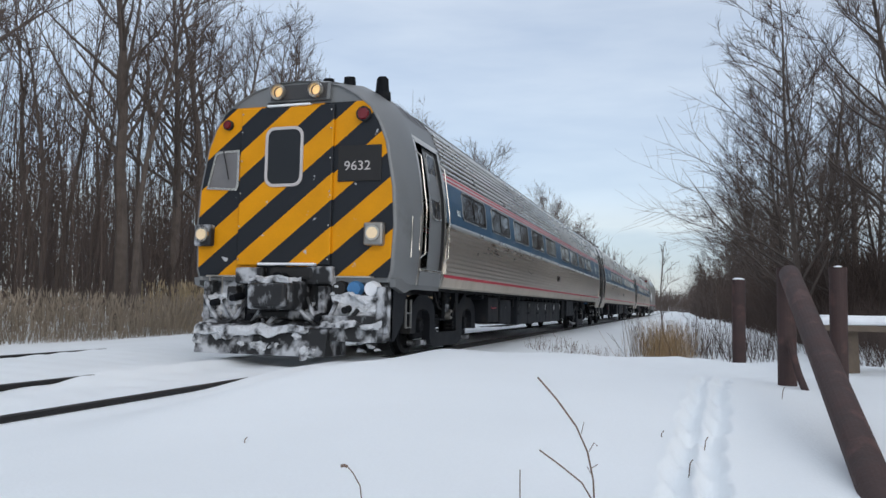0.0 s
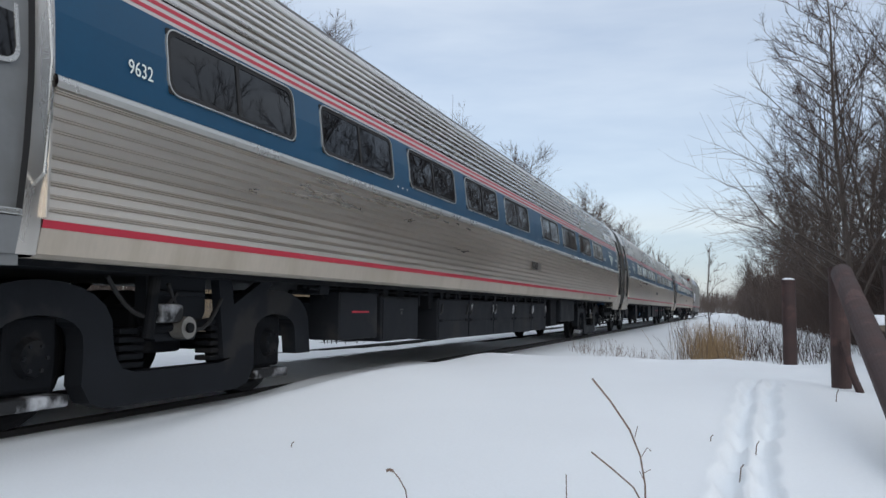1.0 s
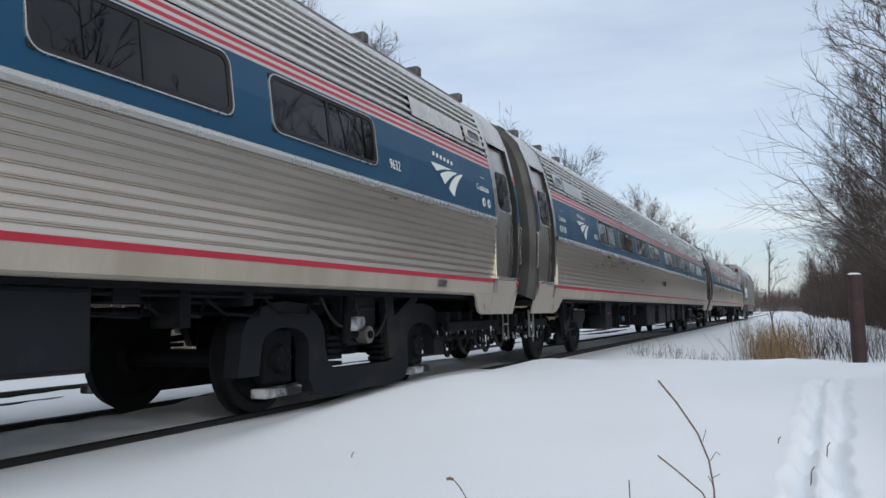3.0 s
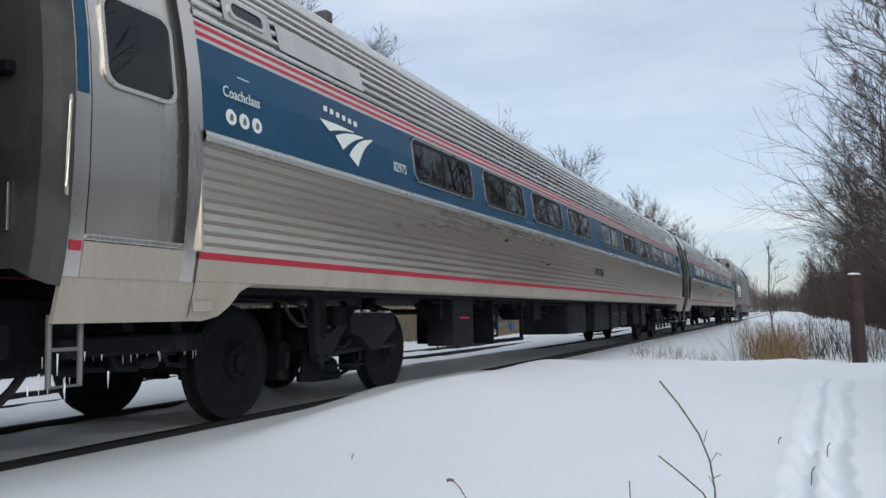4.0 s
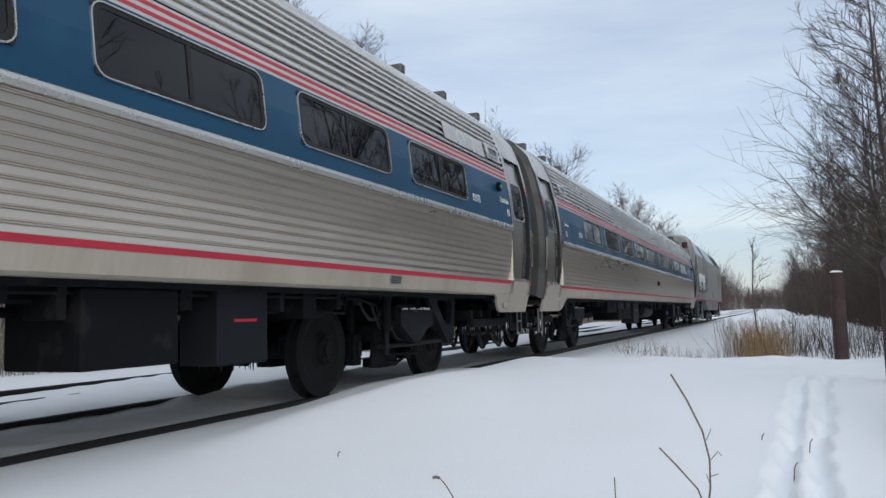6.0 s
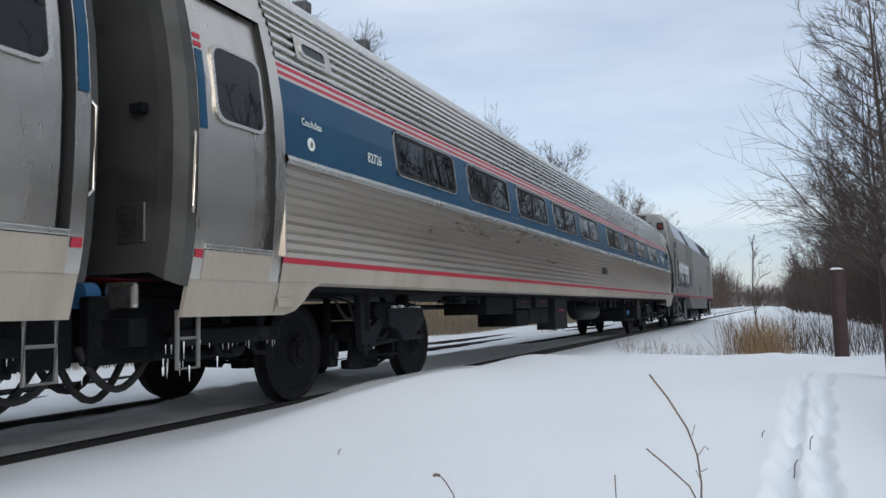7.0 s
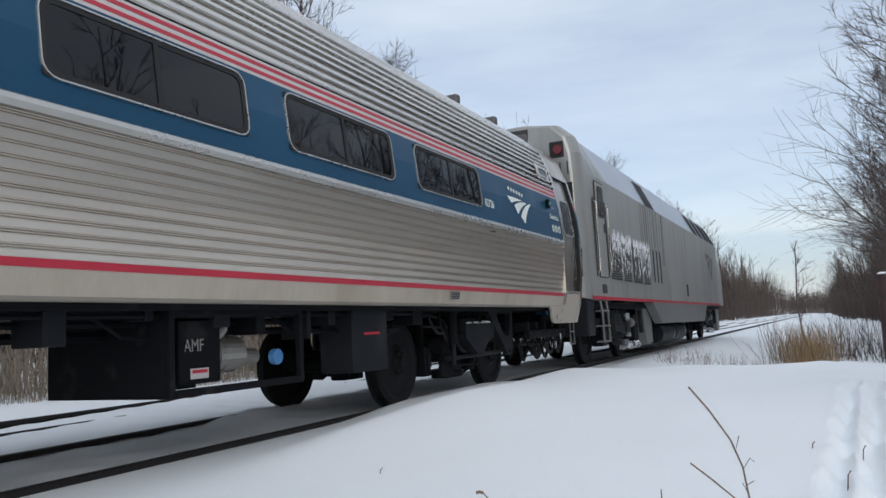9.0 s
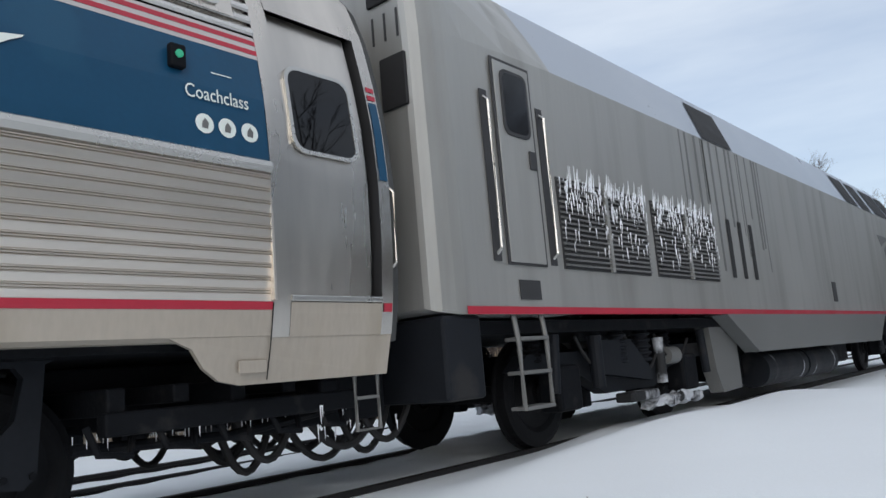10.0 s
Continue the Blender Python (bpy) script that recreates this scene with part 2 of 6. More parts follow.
def prism_x(bm, pts, x0, x1):
    """A plate: a closed outline of (y, z) with thickness along x."""
    a = [bm.verts.new((x0, y, z)) for y, z in pts]
    b = [bm.verts.new((x1, y, z)) for y, z in pts]
    bm.faces.new(a)
    bm.faces.new(b[::-1])
    n = len(pts)
    for i in range(n):
        bm.faces.new((a[i], b[i], b[(i + 1) % n], a[(i + 1) % n]))
    return bm


def prism_y(bm, pts, y0, y1):
    a = [bm.verts.new((x, y0, z)) for x, z in pts]
    b = [bm.verts.new((x, y1, z)) for x, z in pts]
    bm.faces.new(a[::-1])
    bm.faces.new(b)
    n = len(pts)
    for i in range(n):
        bm.faces.new((a[i], a[(i + 1) % n], b[(i + 1) % n], b[i]))
    return bm


def rounded(u0, u1, v0, v1, r, n=4):
    out = []
    for cu, cv, a0 in ((u1 - r, v1 - r, 0), (u0 + r, v1 - r, 90), (u0 + r, v0 + r, 180), (u1 - r, v0 + r, 270)):
        for k in range(n + 1):
            a = radians(a0 + 90 * k / n)
            out.append((cu + r * math.cos(a), cv + r * math.sin(a)))
    return out


def ring(bm, outer, inner, put, depth):
    """A frame between two outlines of equal count; put(u, v, d) gives the place at depth d."""
    n = len(outer)
    of, inn, ib, ob_ = ([bm.verts.new(put(u, v, d)) for u, v in line] for line, d in ((outer, 0), (inner, 0), (inner, -depth), (outer, -depth)))
    for i in range(n):
        j = (i + 1) % n
        bm.faces.new((of[i], of[j], inn[j], inn[i]))
        bm.faces.new((inn[i], inn[j], ib[j], ib[i]))
        bm.faces.new((of[j], of[i], ob_[i], ob_[j]))
    return bm


def text_mesh(name, body, size, mat, m, parent, thick=.001, squeeze=1.0, bold=0.0):
    cu = bpy.data.curves.new(name, "FONT")
    cu.body, cu.size, cu.extrude, cu.resolution_u, cu.offset = body, size, thick, 3, bold
    tmp = bpy.data.objects.new(name, cu)
    scene.collection.objects.link(tmp)
    dg = bpy.context.evaluated_depsgraph_get()
    me = bpy.data.meshes.new_from_object(tmp.evaluated_get(dg))
    bpy.data.objects.remove(tmp)
    bpy.data.curves.remove(cu)
    me.transform(m @ Matrix.Diagonal((squeeze, 1, 1, 1)))
    me.materials.clear()
    me.materials.append(M[mat])
    ob = new(name, me)
    ob.parent = parent
    return ob


# ---- the train ----
TX, CAR = -5.024, 26.01
PROFILE = ((1.44, .80), (1.50, 1.02), (1.54, 1.22), (1.575, 1.6), (1.585, 2.03), (1.56, 2.4), (1.515, 2.68), (1.485, 2.82), (1.42, 3.1), (1.29, 3.42), (1.07, 3.66), (.75, 3.84), (.4, 3.93), (0, 3.96))
PX, PZ = [p[0] for p in PROFILE], [p[1] for p in PROFILE]


def half(z):
    return float(np.interp(z, PZ, PX))


def line(z0, z1, out=0.0, n=4):
    return [(half(z0 + (z1 - z0) * i / n) + out, z0 + (z1 - z0) * i / n) for i in range(n + 1)]


def side_line(pts, s):
    return [(x * s, z) for x, z in pts]


def flutes(z0, z1, count, proud=.012):
    """Ribbed sheet: flat lands with a rounded ridge at each pitch."""
    out, p = [], (z1 - z0) / count
    for i in range(count):
        a = z0 + i * p
        for f, o in ((.0, 0), (.54, .003), (.58, -.010), (.63, -.010), (.66, proud), (.73, proud), (.76, -.006), (.81, -.006), (.84, proud), (.92, proud), (.96, -.004)):
            out.append((half(a + f * p) + o, a + f * p))
    out.append((half(z1), z1))
    return out


def roof_curve(z0, n_ridges, x_end, proud=.014):
    """Ribbed roof edge from height z0 up to x_end, then a plain crown."""
    zs = np.linspace(z0, 3.96, 400)
    pts = [(half(z), z) for z in zs]
    d = np.concatenate([[0], np.cumsum([math.dist(a, b) for a, b in zip(pts, pts[1:])])])
    end = d[next(i for i, p in enumerate(pts) if p[0] <= x_end)]
    out = []
    for i in range(n_ridges):
        for f, o in ((0, -.026), (.12, -.026), (.18, .004), (.35, proud), (.62, proud * 1.15), (.85, .006), (.91, -.026)):
            u = (i + f) * end / n_ridges
            x, z = float(np.interp(u, d, [p[0] for p in pts])), float(np.interp(u, d, [p[1] for p in pts]))
            k = min(1, max(0, (1.5 - x) / 1.2))
            out.append((x + o * (1 - k), z + o * k))
    return out


def window_unit(parent, s, y0, y1, z0, z1, bars=(.5,), frame_mat="belt", name="window"):
    """Rounded window: alloy rim, dark glass panes and a divider, set in the side."""
    lean = (half(z1) - half(z0)) / (z1 - z0)

    def put(y, z, d):
        return ((half(z0) + lean * (z - z0) + .017 + d) * s, y, z)
    bm = bmesh.new()
    ring(bm, rounded(y0 - .016, y1 + .016, z0 - .016, z1 + .016, .10), rounded(y0 - .006, y1 + .006, z0 - .006, z1 + .006, .09), put, .05)
    w = part(name, bm, frame_mat, parent)
    cuts = [y0] + [y0 + (y1 - y0) * b for b in bars] + [y1]
    for a, b in zip(cuts, cuts[1:]):
        bm = bmesh.new()
        f_, k_ = [[bm.verts.new(put(y, z, d)) for y, z in ((a, z0), (b, z0), (b, z1), (a, z1))] for d in (-.014, -.022)]
        bm.faces.new(f_)
        bm.faces.new(k_[::-1])
        for i in range(4):
            bm.faces.new((f_[i], k_[i], k_[(i + 1) % 4], f_[(i + 1) % 4]))
        part("pane", bm, "glass", w)
    # rubber gasket that rounds the corners
    bm = bmesh.new()
    ring(bm, rounded(y0 - .008, y1 + .008, z0 - .008, z1 + .008, .02), rounded(y0 + .028, y1 - .028, z0 + .028, z1 - .028, .07), lambda y, z, d: put(y, z, d - .008), .012)
    part("gasket", bm, "rubber", w)
    # added black sheet behind the glass, in place of the unlit interior
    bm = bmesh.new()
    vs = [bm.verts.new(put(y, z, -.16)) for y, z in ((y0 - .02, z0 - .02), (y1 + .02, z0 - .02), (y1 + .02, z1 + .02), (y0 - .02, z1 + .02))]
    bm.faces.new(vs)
    part("dark_backing", bm, "rubber", w)
    for b in bars:
        bm = bmesh.new()
        yb = y0 + (y1 - y0) * b
        vs = []
        for y, d in ((yb - .018, -.02), (yb - .018, -.006), (yb + .018, -.006), (yb + .018, -.02)):
            vs.append([bm.verts.new(put(y, z0, d)), bm.verts.new(put(y, z1, d))])
        for i in range(3):
            bm.faces.new((vs[i][0], vs[i + 1][0], vs[i + 1][1], vs[i][1]))
        part("divider", bm, "rubber", w)
    return w


def band_with_holes(s, y0, y1, z0, z1, holes, hz0, hz1):
    bm = bmesh.new()
    ys = [y0] + [v for h in holes for v in h] + [y1]
    zs = [z0, hz0, (hz0 + hz1) / 2, hz1, z1]
    grid = [[bm.verts.new((half(z) * s, y, z)) for z in zs] for y in ys]
    for i in range(len(ys) - 1):
        for j in range(len(zs) - 1):
            if i % 2 == 1 and j in (1, 2):
                continue
            bm.faces.new((grid[i][j], grid[i + 1][j], grid[i + 1][j + 1], grid[i][j + 1]))
    return bm


def sheet(s, z0, z1, y0, y1, out=0.0, n=5):
    return extrude_y(bmesh.new(), side_line(line(z0, z1, out, n), s), y0, y1)


def door_bay(car, s, y0, y1, end, open_door=False):
    """Vestibule side from the car's end to the ribbed panels: pillars, sliding door in its recess, lower panel and skirt."""
    lo, hi = min(y0, y1), max(y0, y1)
    d0, d1 = (lo + .10, hi - .13) if end < 0 else (lo + .13, hi - .10)
    part("door_pillar", sheet(s, 1.05, 3.16, lo, d0, .004, 18), "steel_plain", car, smooth=True)
    part("door_pillar", sheet(s, 1.05, 3.16, d1, hi, .004, 18), "steel_plain", car, smooth=True)
    part("door_header", sheet(s, 3.07, 3.16, d0, d1, .004, 2), "steel_plain", car)
    part("threshold_panel", sheet(s, 1.05, 1.245, d0, d1, .006, 3), "grey" if open_door else "sill", car)
    bm = bmesh.new()
    box(bm, (half(1.27) - .04) * s, (half(1.27) + .015) * s, d0, d1, 1.25, 1.285, .006)
    part("door_sill", bm, "belt", car)
    # recess returns
    for yy in (d0, d1):
        bm = bmesh.new()
        o, i = side_line(line(1.28, 3.08, .004, 8), s), side_line(line(1.28, 3.08, -.10, 8), s)
        a, b = [bm.verts.new((x, yy, z)) for x, z in o], [bm.verts.new((x, yy, z)) for x, z in i]
        for k in range(8):
            bm.faces.new((a[k], a[k + 1], b[k + 1], b[k]))
        part("door_jamb", bm, "rubber", car)
    if open_door:
        # black sheet gives the opening its interior shade by colour
        part("doorway_backing", sheet(s, 1.28, 3.08, d0, d1, -.35, 8), "rubber", car, "dark sheet for the shaded cab interior")
        leaf0, leaf1 = d0 + (d1 - d0) * .42, d1
    else:
        leaf0, leaf1 = (d0, d1 - .05) if end > 0 else (d0 + .05, d1)
        # black sheet paints the shade in the gap behind the leaf
        part("doorway_backing", sheet(s, 1.28, 3.08, d0, d1, -.09, 8), "rubber", car)
    door = part("door", sheet(s, 1.285, 3.075, leaf0, leaf1, -.045, 18), "grey" if open_door else "steel_plain", car, "half-open grey sliding door" if open_door else "brushed stainless sliding door", smooth=True)
    w0, w1 = leaf0 + .10, leaf1 - .09
    z0, z1 = (2.05, 2.98) if open_door else (2.17, 2.70)
    lean = (half(z1) - half(z0)) / (z1 - z0)

    def put(y, z, d):
        return ((half(z0) + lean * (z - z0) - .020 + d) * s, y, z)
    bm = bmesh.new()
    ring(bm, rounded(w0 - .025, w1 + .025, z0 - .025, z1 + .025, .10), rounded(w0, w1, z0, z1, .085), put, .02)
    rim = part("door_window", bm, "belt", door)
    bm = bmesh.new()
    loops_ = [[bm.verts.new(put(y, z, d)) for y, z in rounded(w0 - .01, w1 + .01, z0 - .01, z1 + .01, .09)] for d in (-.004, -.010)]
    bm.faces.new(loops_[0])
    bm.faces.new(loops_[1][::-1])
    for i in range(len(loops_[0])):
        j = (i + 1) % len(loops_[0])
        bm.faces.new((loops_[0][i], loops_[1][i], loops_[1][j], loops_[0][j]))
    part("pane", bm, "glass", rim)
    # corner grab iron beside the gangway
    yg = lo - .035 if end < 0 else hi + .035
    part("grab_rail", tube(bmesh.new(), [((half(1.48) - .03) * s, yg + end * -.03, 1.46), ((half(1.5) + .005) * s, yg, 1.52), ((half(2.0) + .005) * s, yg, 1.98), ((half(2.04) - .03) * s, yg + end * -.03, 2.04)], .012, 8), "steel_plain", car)
    for yy in (d0 - .05, d1 + .05):
        if open_door:
            bm = bmesh.new()
            tube(bm, [(half(1.42) * s, yy, 1.42), ((half(1.5) + .07) * s, yy, 1.48), ((half(2.1) + .07) * s, yy, 2.1), ((half(2.85) + .07) * s, yy, 2.85), (half(2.9) * s, yy, 2.92)], .011)
            part("boarding_rail", bm, "belt", car, "worn bright boarding rail")
    if not open_door:
        # the curved skirt that drops round the truck
        sk = []
        e0, e1 = (lo, hi) if end < 0 else (hi, lo)
        dirn = 1 if e1 > e0 else -1
        far = e1 + dirn * .62
        prof_ = [(e0, 1.06), (e0, .80), (e1 + dirn * .16, .80), (e1 + dirn * .30, .83), (e1 + dirn * .40, .90), (e1 + dirn * .48, 1.0), (far, 1.06)]
        bm = bmesh.new()
        for off in (0, -.03):
            sk.append([bm.verts.new(((half(z) + off) * s, y, z)) for y, z in prof_])
        bm.faces.new(sk[0])
        bm.faces.new(sk[1][::-1])
        for k in range(len(prof_)):
            j = (k + 1) % len(prof_)
            bm.faces.new((sk[0][k], sk[1][k], sk[1][j], sk[0][j]))
        skirt = part("end_skirt", bm, "sill", car)
        part("panel_seam", sheet(s, .82, 1.24, e1 - .004, e1 + .004, .012, 5), "black", skirt)
        bm = bmesh.new()
        yy = e1 + dirn * .02
        box(bm, (half(.95) + .002) * s, (half(.95) + .012) * s, yy, yy + dirn * .18, .86, .93, .004)
        part("step_lid", bm, "sill", skirt)
    # end pillar markings and stirrup step below the corner
    for z0, z1, mt in () if open_door else ((2.05, 2.60, "blue"), (2.62, 2.655, "red"), (2.68, 2.715, "red"), (1.19, 1.245, "red")):
        ya, yb = (lo + .012, lo + .085) if end < 0 else (hi - .085, hi - .012)
        part("pillar_marking", sheet(s, z0, z1, ya, yb, .008, 3), mt, car)
    ye = lo + .03 if end < 0 else hi - .03
    bm = bmesh.new()
    tube(bm, [(1.38 * s, ye, .85), (1.38 * s, ye, .46), (1.38 * s, ye - end * .2, .46), (1.38 * s, ye - end * .2, .85)], .017)
    tube(bm, [(1.38 * s, ye, .66), (1.38 * s, ye - end * .2, .66)], .012)
    part("stirrup_step", bm, "loco_low", car, "grey steel stirrup step")


def emblem(car, y0, z0, w, s, mat="pale", name="emblem", flat_x=None, tall=.36):
    """Three pale blades sweeping from a shared tip, each cut short by a slanted end."""
    def bez(a, b, c, n=8):
        return [tuple((1 - t) ** 2 * np.array(a) + 2 * t * (1 - t) * np.array(b) + t * t * np.array(c)) for t in np.linspace(0, 1, n)]
    blades = ((bez((0, 1.0), (.3, 1.03), (.62, .99)) + bez((.61, .965), (.38, .93), (.15, .74))),
              (bez((.25, .67), (.48, .95), (.80, .94)) + bez((.79, .90), (.58, .76), (.38, .35))),
              (bez((.49, .25), (.66, .86), (1.0, .97)) + bez((.99, .93), (.78, .66), (.65, 0))))
    for pts in blades:
        bm = bmesh.new()
        bm.faces.new([bm.verts.new((((half(z0 + v * w * tall) if flat_x is None else flat_x) + .008) * s, y0 + u * w, z0 + v * w * tall)) for u, v in pts])
        bm.normal_update()
        bmesh.ops.triangulate(bm, faces=bm.faces[:])
        part(name, bm, mat, car)


def side_text(car, body, y, z, size, mat="pale", s=1, squeeze=.8, name="lettering", lift=.012, x=None, bold=0.0):
    """Text on the side that faces +x, read from outside."""
    lean = math.degrees(math.atan2(half(z) - half(z + size * .7), size * .7)) if x is None else 0
    xx = half(z) if x is None else x
    m = Matrix.Translation((xx + lift, y, z)) @ Matrix(((0, -math.sin(radians(lean)), math.cos(radians(lean)), 0), (1, 0, 0, 0), (0, math.cos(radians(lean)), math.sin(radians(lean)), 0), (0, 0, 0, 1)))
    return text_mesh(name, body, size, mat, m, car, squeeze=squeeze, bold=bold)


def disc_badge(car, y, z, r=.056):
    bm = bmesh.new()
    n = 16
    bm.faces.new([bm.verts.new((half(z + r * math.sin(k * math.tau / n)) + .006, y + r * math.cos(k * math.tau / n), z + r * math.sin(k * math.tau / n))) for k in range(n)])
    b = part("round_badge", bm, "pale", car)
    bm = bmesh.new()
    bm.faces.new([bm.verts.new((half(z) + .010, y + u * r, z + v * r)) for u, v in ((-.35, -.45), (.3, -.5), (.4, .1), (0, .55), (-.3, .1))])
    part("pictogram", bm, "loco_low", b)


def coil(x, y, z, height, r, turns=5, n=14):
    """A coil spring as one turned, ribbed sleeve."""
    bm = bmesh.new()
    rings = []
    for i in range(turns * 4 + 1):
        rr = r * (1 if i % 4 in (1, 2) else .72)
        rings.append([bm.verts.new((x + rr * math.cos(k * math.tau / n), y + rr * math.sin(k * math.tau / n), z + height * i / (turns * 4))) for k in range(n)])
    for a, b in zip(rings, rings[1:]):
        for k in range(n):
            bm.faces.new((a[k], a[(k + 1) % n], b[(k + 1) % n], b[k]))
    bm.faces.new(rings[-1])
    return bm


WHEELSETS = []


def wheelset(parent, y, r=.457):
    bm = bmesh.new()
    cyl(bm, (-.66, 0, 0), (.66, 0, 0), .085, n=12)
    for s in (1, -1):
        # disc, flange, rim and hub turned as one profile
        rings = []
        turn = ((.0, .872), (.07, .872), (.075, .845), (.135, .845), (.15, .80), (.20, .775), (.33, .77), (.375, .80), (r - .045, .80), (r - .035, .795), (r - .02, .79), (r, .785), (r, .70), (r + .028, .69), (r + .028, .665), (.36, .665), (.33, .70), (.15, .70), (.10, .66))
        n = 36
        for rad, x in turn:
            rings.append([bm.verts.new((x * s, rad * math.cos(k * math.tau / n), rad * math.sin(k * math.tau / n))) for k in range(n)] if rad > 0 else [bm.verts.new((x * s, 0, 0))])
        for a, b in zip(rings, rings[1:]):
            for k in range(n):
                j = (k + 1) % n
                if len(a) == 1:
                    bm.faces.new((a[0], b[k], b[j]))
                else:
                    bm.faces.new((a[k], a[j], b[j], b[k]))
    w = part("wheelset", bm, "wheel", parent)
    w.location = (0, y, r)
    for s in (1, -1):
        for k in range(6):
            bm = bmesh.new()
            a = k * math.tau / 6
            cyl(bm, (.845 * s, .105 * math.cos(a), .105 * math.sin(a)), (.862 * s, .105 * math.cos(a), .105 * math.sin(a)), .014, n=6)
            if s == 1:
                part("hub_bolt", bm, "wheel", w)
            else:
                bm.free()
    WHEELSETS.append((w, y, r))
    return w


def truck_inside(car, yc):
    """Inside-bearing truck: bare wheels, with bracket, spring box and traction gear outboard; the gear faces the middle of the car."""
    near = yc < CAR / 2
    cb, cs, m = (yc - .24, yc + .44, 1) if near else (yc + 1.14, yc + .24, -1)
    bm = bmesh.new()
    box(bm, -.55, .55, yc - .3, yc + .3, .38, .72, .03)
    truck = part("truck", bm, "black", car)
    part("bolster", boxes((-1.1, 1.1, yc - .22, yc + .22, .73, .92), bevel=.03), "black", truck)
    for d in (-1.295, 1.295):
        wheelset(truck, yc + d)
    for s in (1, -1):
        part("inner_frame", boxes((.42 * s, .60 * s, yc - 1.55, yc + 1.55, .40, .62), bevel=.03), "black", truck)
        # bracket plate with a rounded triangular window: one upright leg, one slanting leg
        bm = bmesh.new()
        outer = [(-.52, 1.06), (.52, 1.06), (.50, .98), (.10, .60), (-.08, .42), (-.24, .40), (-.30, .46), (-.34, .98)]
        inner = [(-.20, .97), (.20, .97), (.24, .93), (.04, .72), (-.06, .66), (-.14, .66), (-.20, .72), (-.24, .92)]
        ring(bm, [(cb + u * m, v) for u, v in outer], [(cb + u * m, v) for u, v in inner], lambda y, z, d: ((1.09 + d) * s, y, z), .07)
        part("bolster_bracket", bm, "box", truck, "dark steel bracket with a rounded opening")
        for u, v in ((-.28, .46), (-.15, .46), (-.40, 1.02), (.40, 1.02)):
            part("bracket_bolt", cyl(bmesh.new(), (1.09 * s, cb + u * m, v), (1.105 * s, cb + u * m, v), .018, n=6), "black", truck)
        bm = bmesh.new()
        prism_x(bm, [(cs + u * m, v) for u, v in ((-.44, .83), (.44, .83), (.44, .68), (.10, .48), (-.06, .48), (-.26, .62), (-.44, .66))], .90 * s, 1.13 * s)
        part("spring_box", bm, "box", truck, "grey spring box with tapered foot")
        part("spring_cap", boxes((.88 * s, 1.15 * s, cs - .45, cs + .45, .832, .85), bevel=.006), "box", truck)
        for u in (-.20, .12):
            part("spring", coil(1.0 * s, cs + u, .852, .19, .10), "black", truck)
        for k in range(4):
            u = -.34 + .19 * k
            part("snow_dust", ragged((.95 * s, 1.12 * s, cs + u, cs + u + .12, .845, .868), 11 + k, .03), "ice", truck, "lump of blown snow")
        part("tie_rod", tube(bmesh.new(), [(1.04 * s, cb - .18 * m, .46), (1.02 * s, cs + .05 * m, .51), (1.0 * s, yc + 1.1 * m, .50)] if near else [(1.04 * s, cb - .05, .46), (1.02 * s, yc + .3, .45), (1.0 * s, yc - .5, .45)], .026, 8), "box", truck)
        yd = yc - .42
        part("damper", cyl(bmesh.new(), (1.06 * s, yd, .62), (1.06 * s, yd, 1.02), .055, n=12), "black", truck)
        part("damper_rod", cyl(bmesh.new(), (1.06 * s, yd, .36), (1.06 * s, yd, .63), .028, n=10), "box", truck)
        for dy in (-.66, .60):
            sh = part("brake_shoe", boxes((.64 * s, .84 * s, yc + dy - .07, yc + dy + .07, .26, .60), bevel=.02), "black", truck)
            part("hanger", boxes((.72 * s, .78 * s, yc + dy - .03, yc + dy + .03, .58, .96), bevel=.01), "black", sh)
            part("shoe_key", boxes((.84 * s, .87 * s, yc + dy - .03, yc + dy + .03, .36, .52), bevel=.008), "box", sh)
        for dy, z in ((-.36, .60), (.20, .60), (-.05, .34)):
            cy = part("brake_cylinder", cyl(bmesh.new(), (.84 * s, yc + dy - .13, z), (.84 * s, yc + dy + .13, z), .085, n=14), "black", truck)
            part("end_cap", cyl(bmesh.new(), (.84 * s, yc + dy + .13, z), (.84 * s, yc + dy + .17, z), .06, .04, n=12), "box", cy)
        part("brake_lever", prism_x(bmesh.new(), [(yc - .55, .24), (yc - .30, .22), (yc - .16, .34), (yc - .34, .72), (yc - .44, .72)], .90 * s, .94 * s), "black", truck)
        part("pull_rod", tube(bmesh.new(), [(.92 * s, yc - .42, .30), (.90 * s, yc + .1, .24), (.88 * s, yc + .56, .34)], .02, 6), "black", truck)
        part("equaliser_seat", boxes((.62 * s, .86 * s, yc - .20, yc + .24, .20, .30), bevel=.02), "black", truck)
        for y0_, y1_, z_, d_ in ((yc - .62, yc - .05, .92, .26), (yc - .30, yc + .34, .90, .34), (yc - .9, yc - .40, .98, .18)):
            part("air_hose", tube(bmesh.new(), sag((.98 * s, y0_, z_), (1.0 * s, y1_, z_ - .1), d_, 9), .017, 6), "rubber", truck)
        part("pipe_run", tube(bmesh.new(), [(1.0 * s, yc - 1.9, .98), (1.03 * s, yc - 1.0, .97), (1.03 * s, yc - .6, .90), (1.0 * s, yc - .25, .36), (.98 * s, yc + .5, .33)], .014, 6), "black", truck)
    return truck


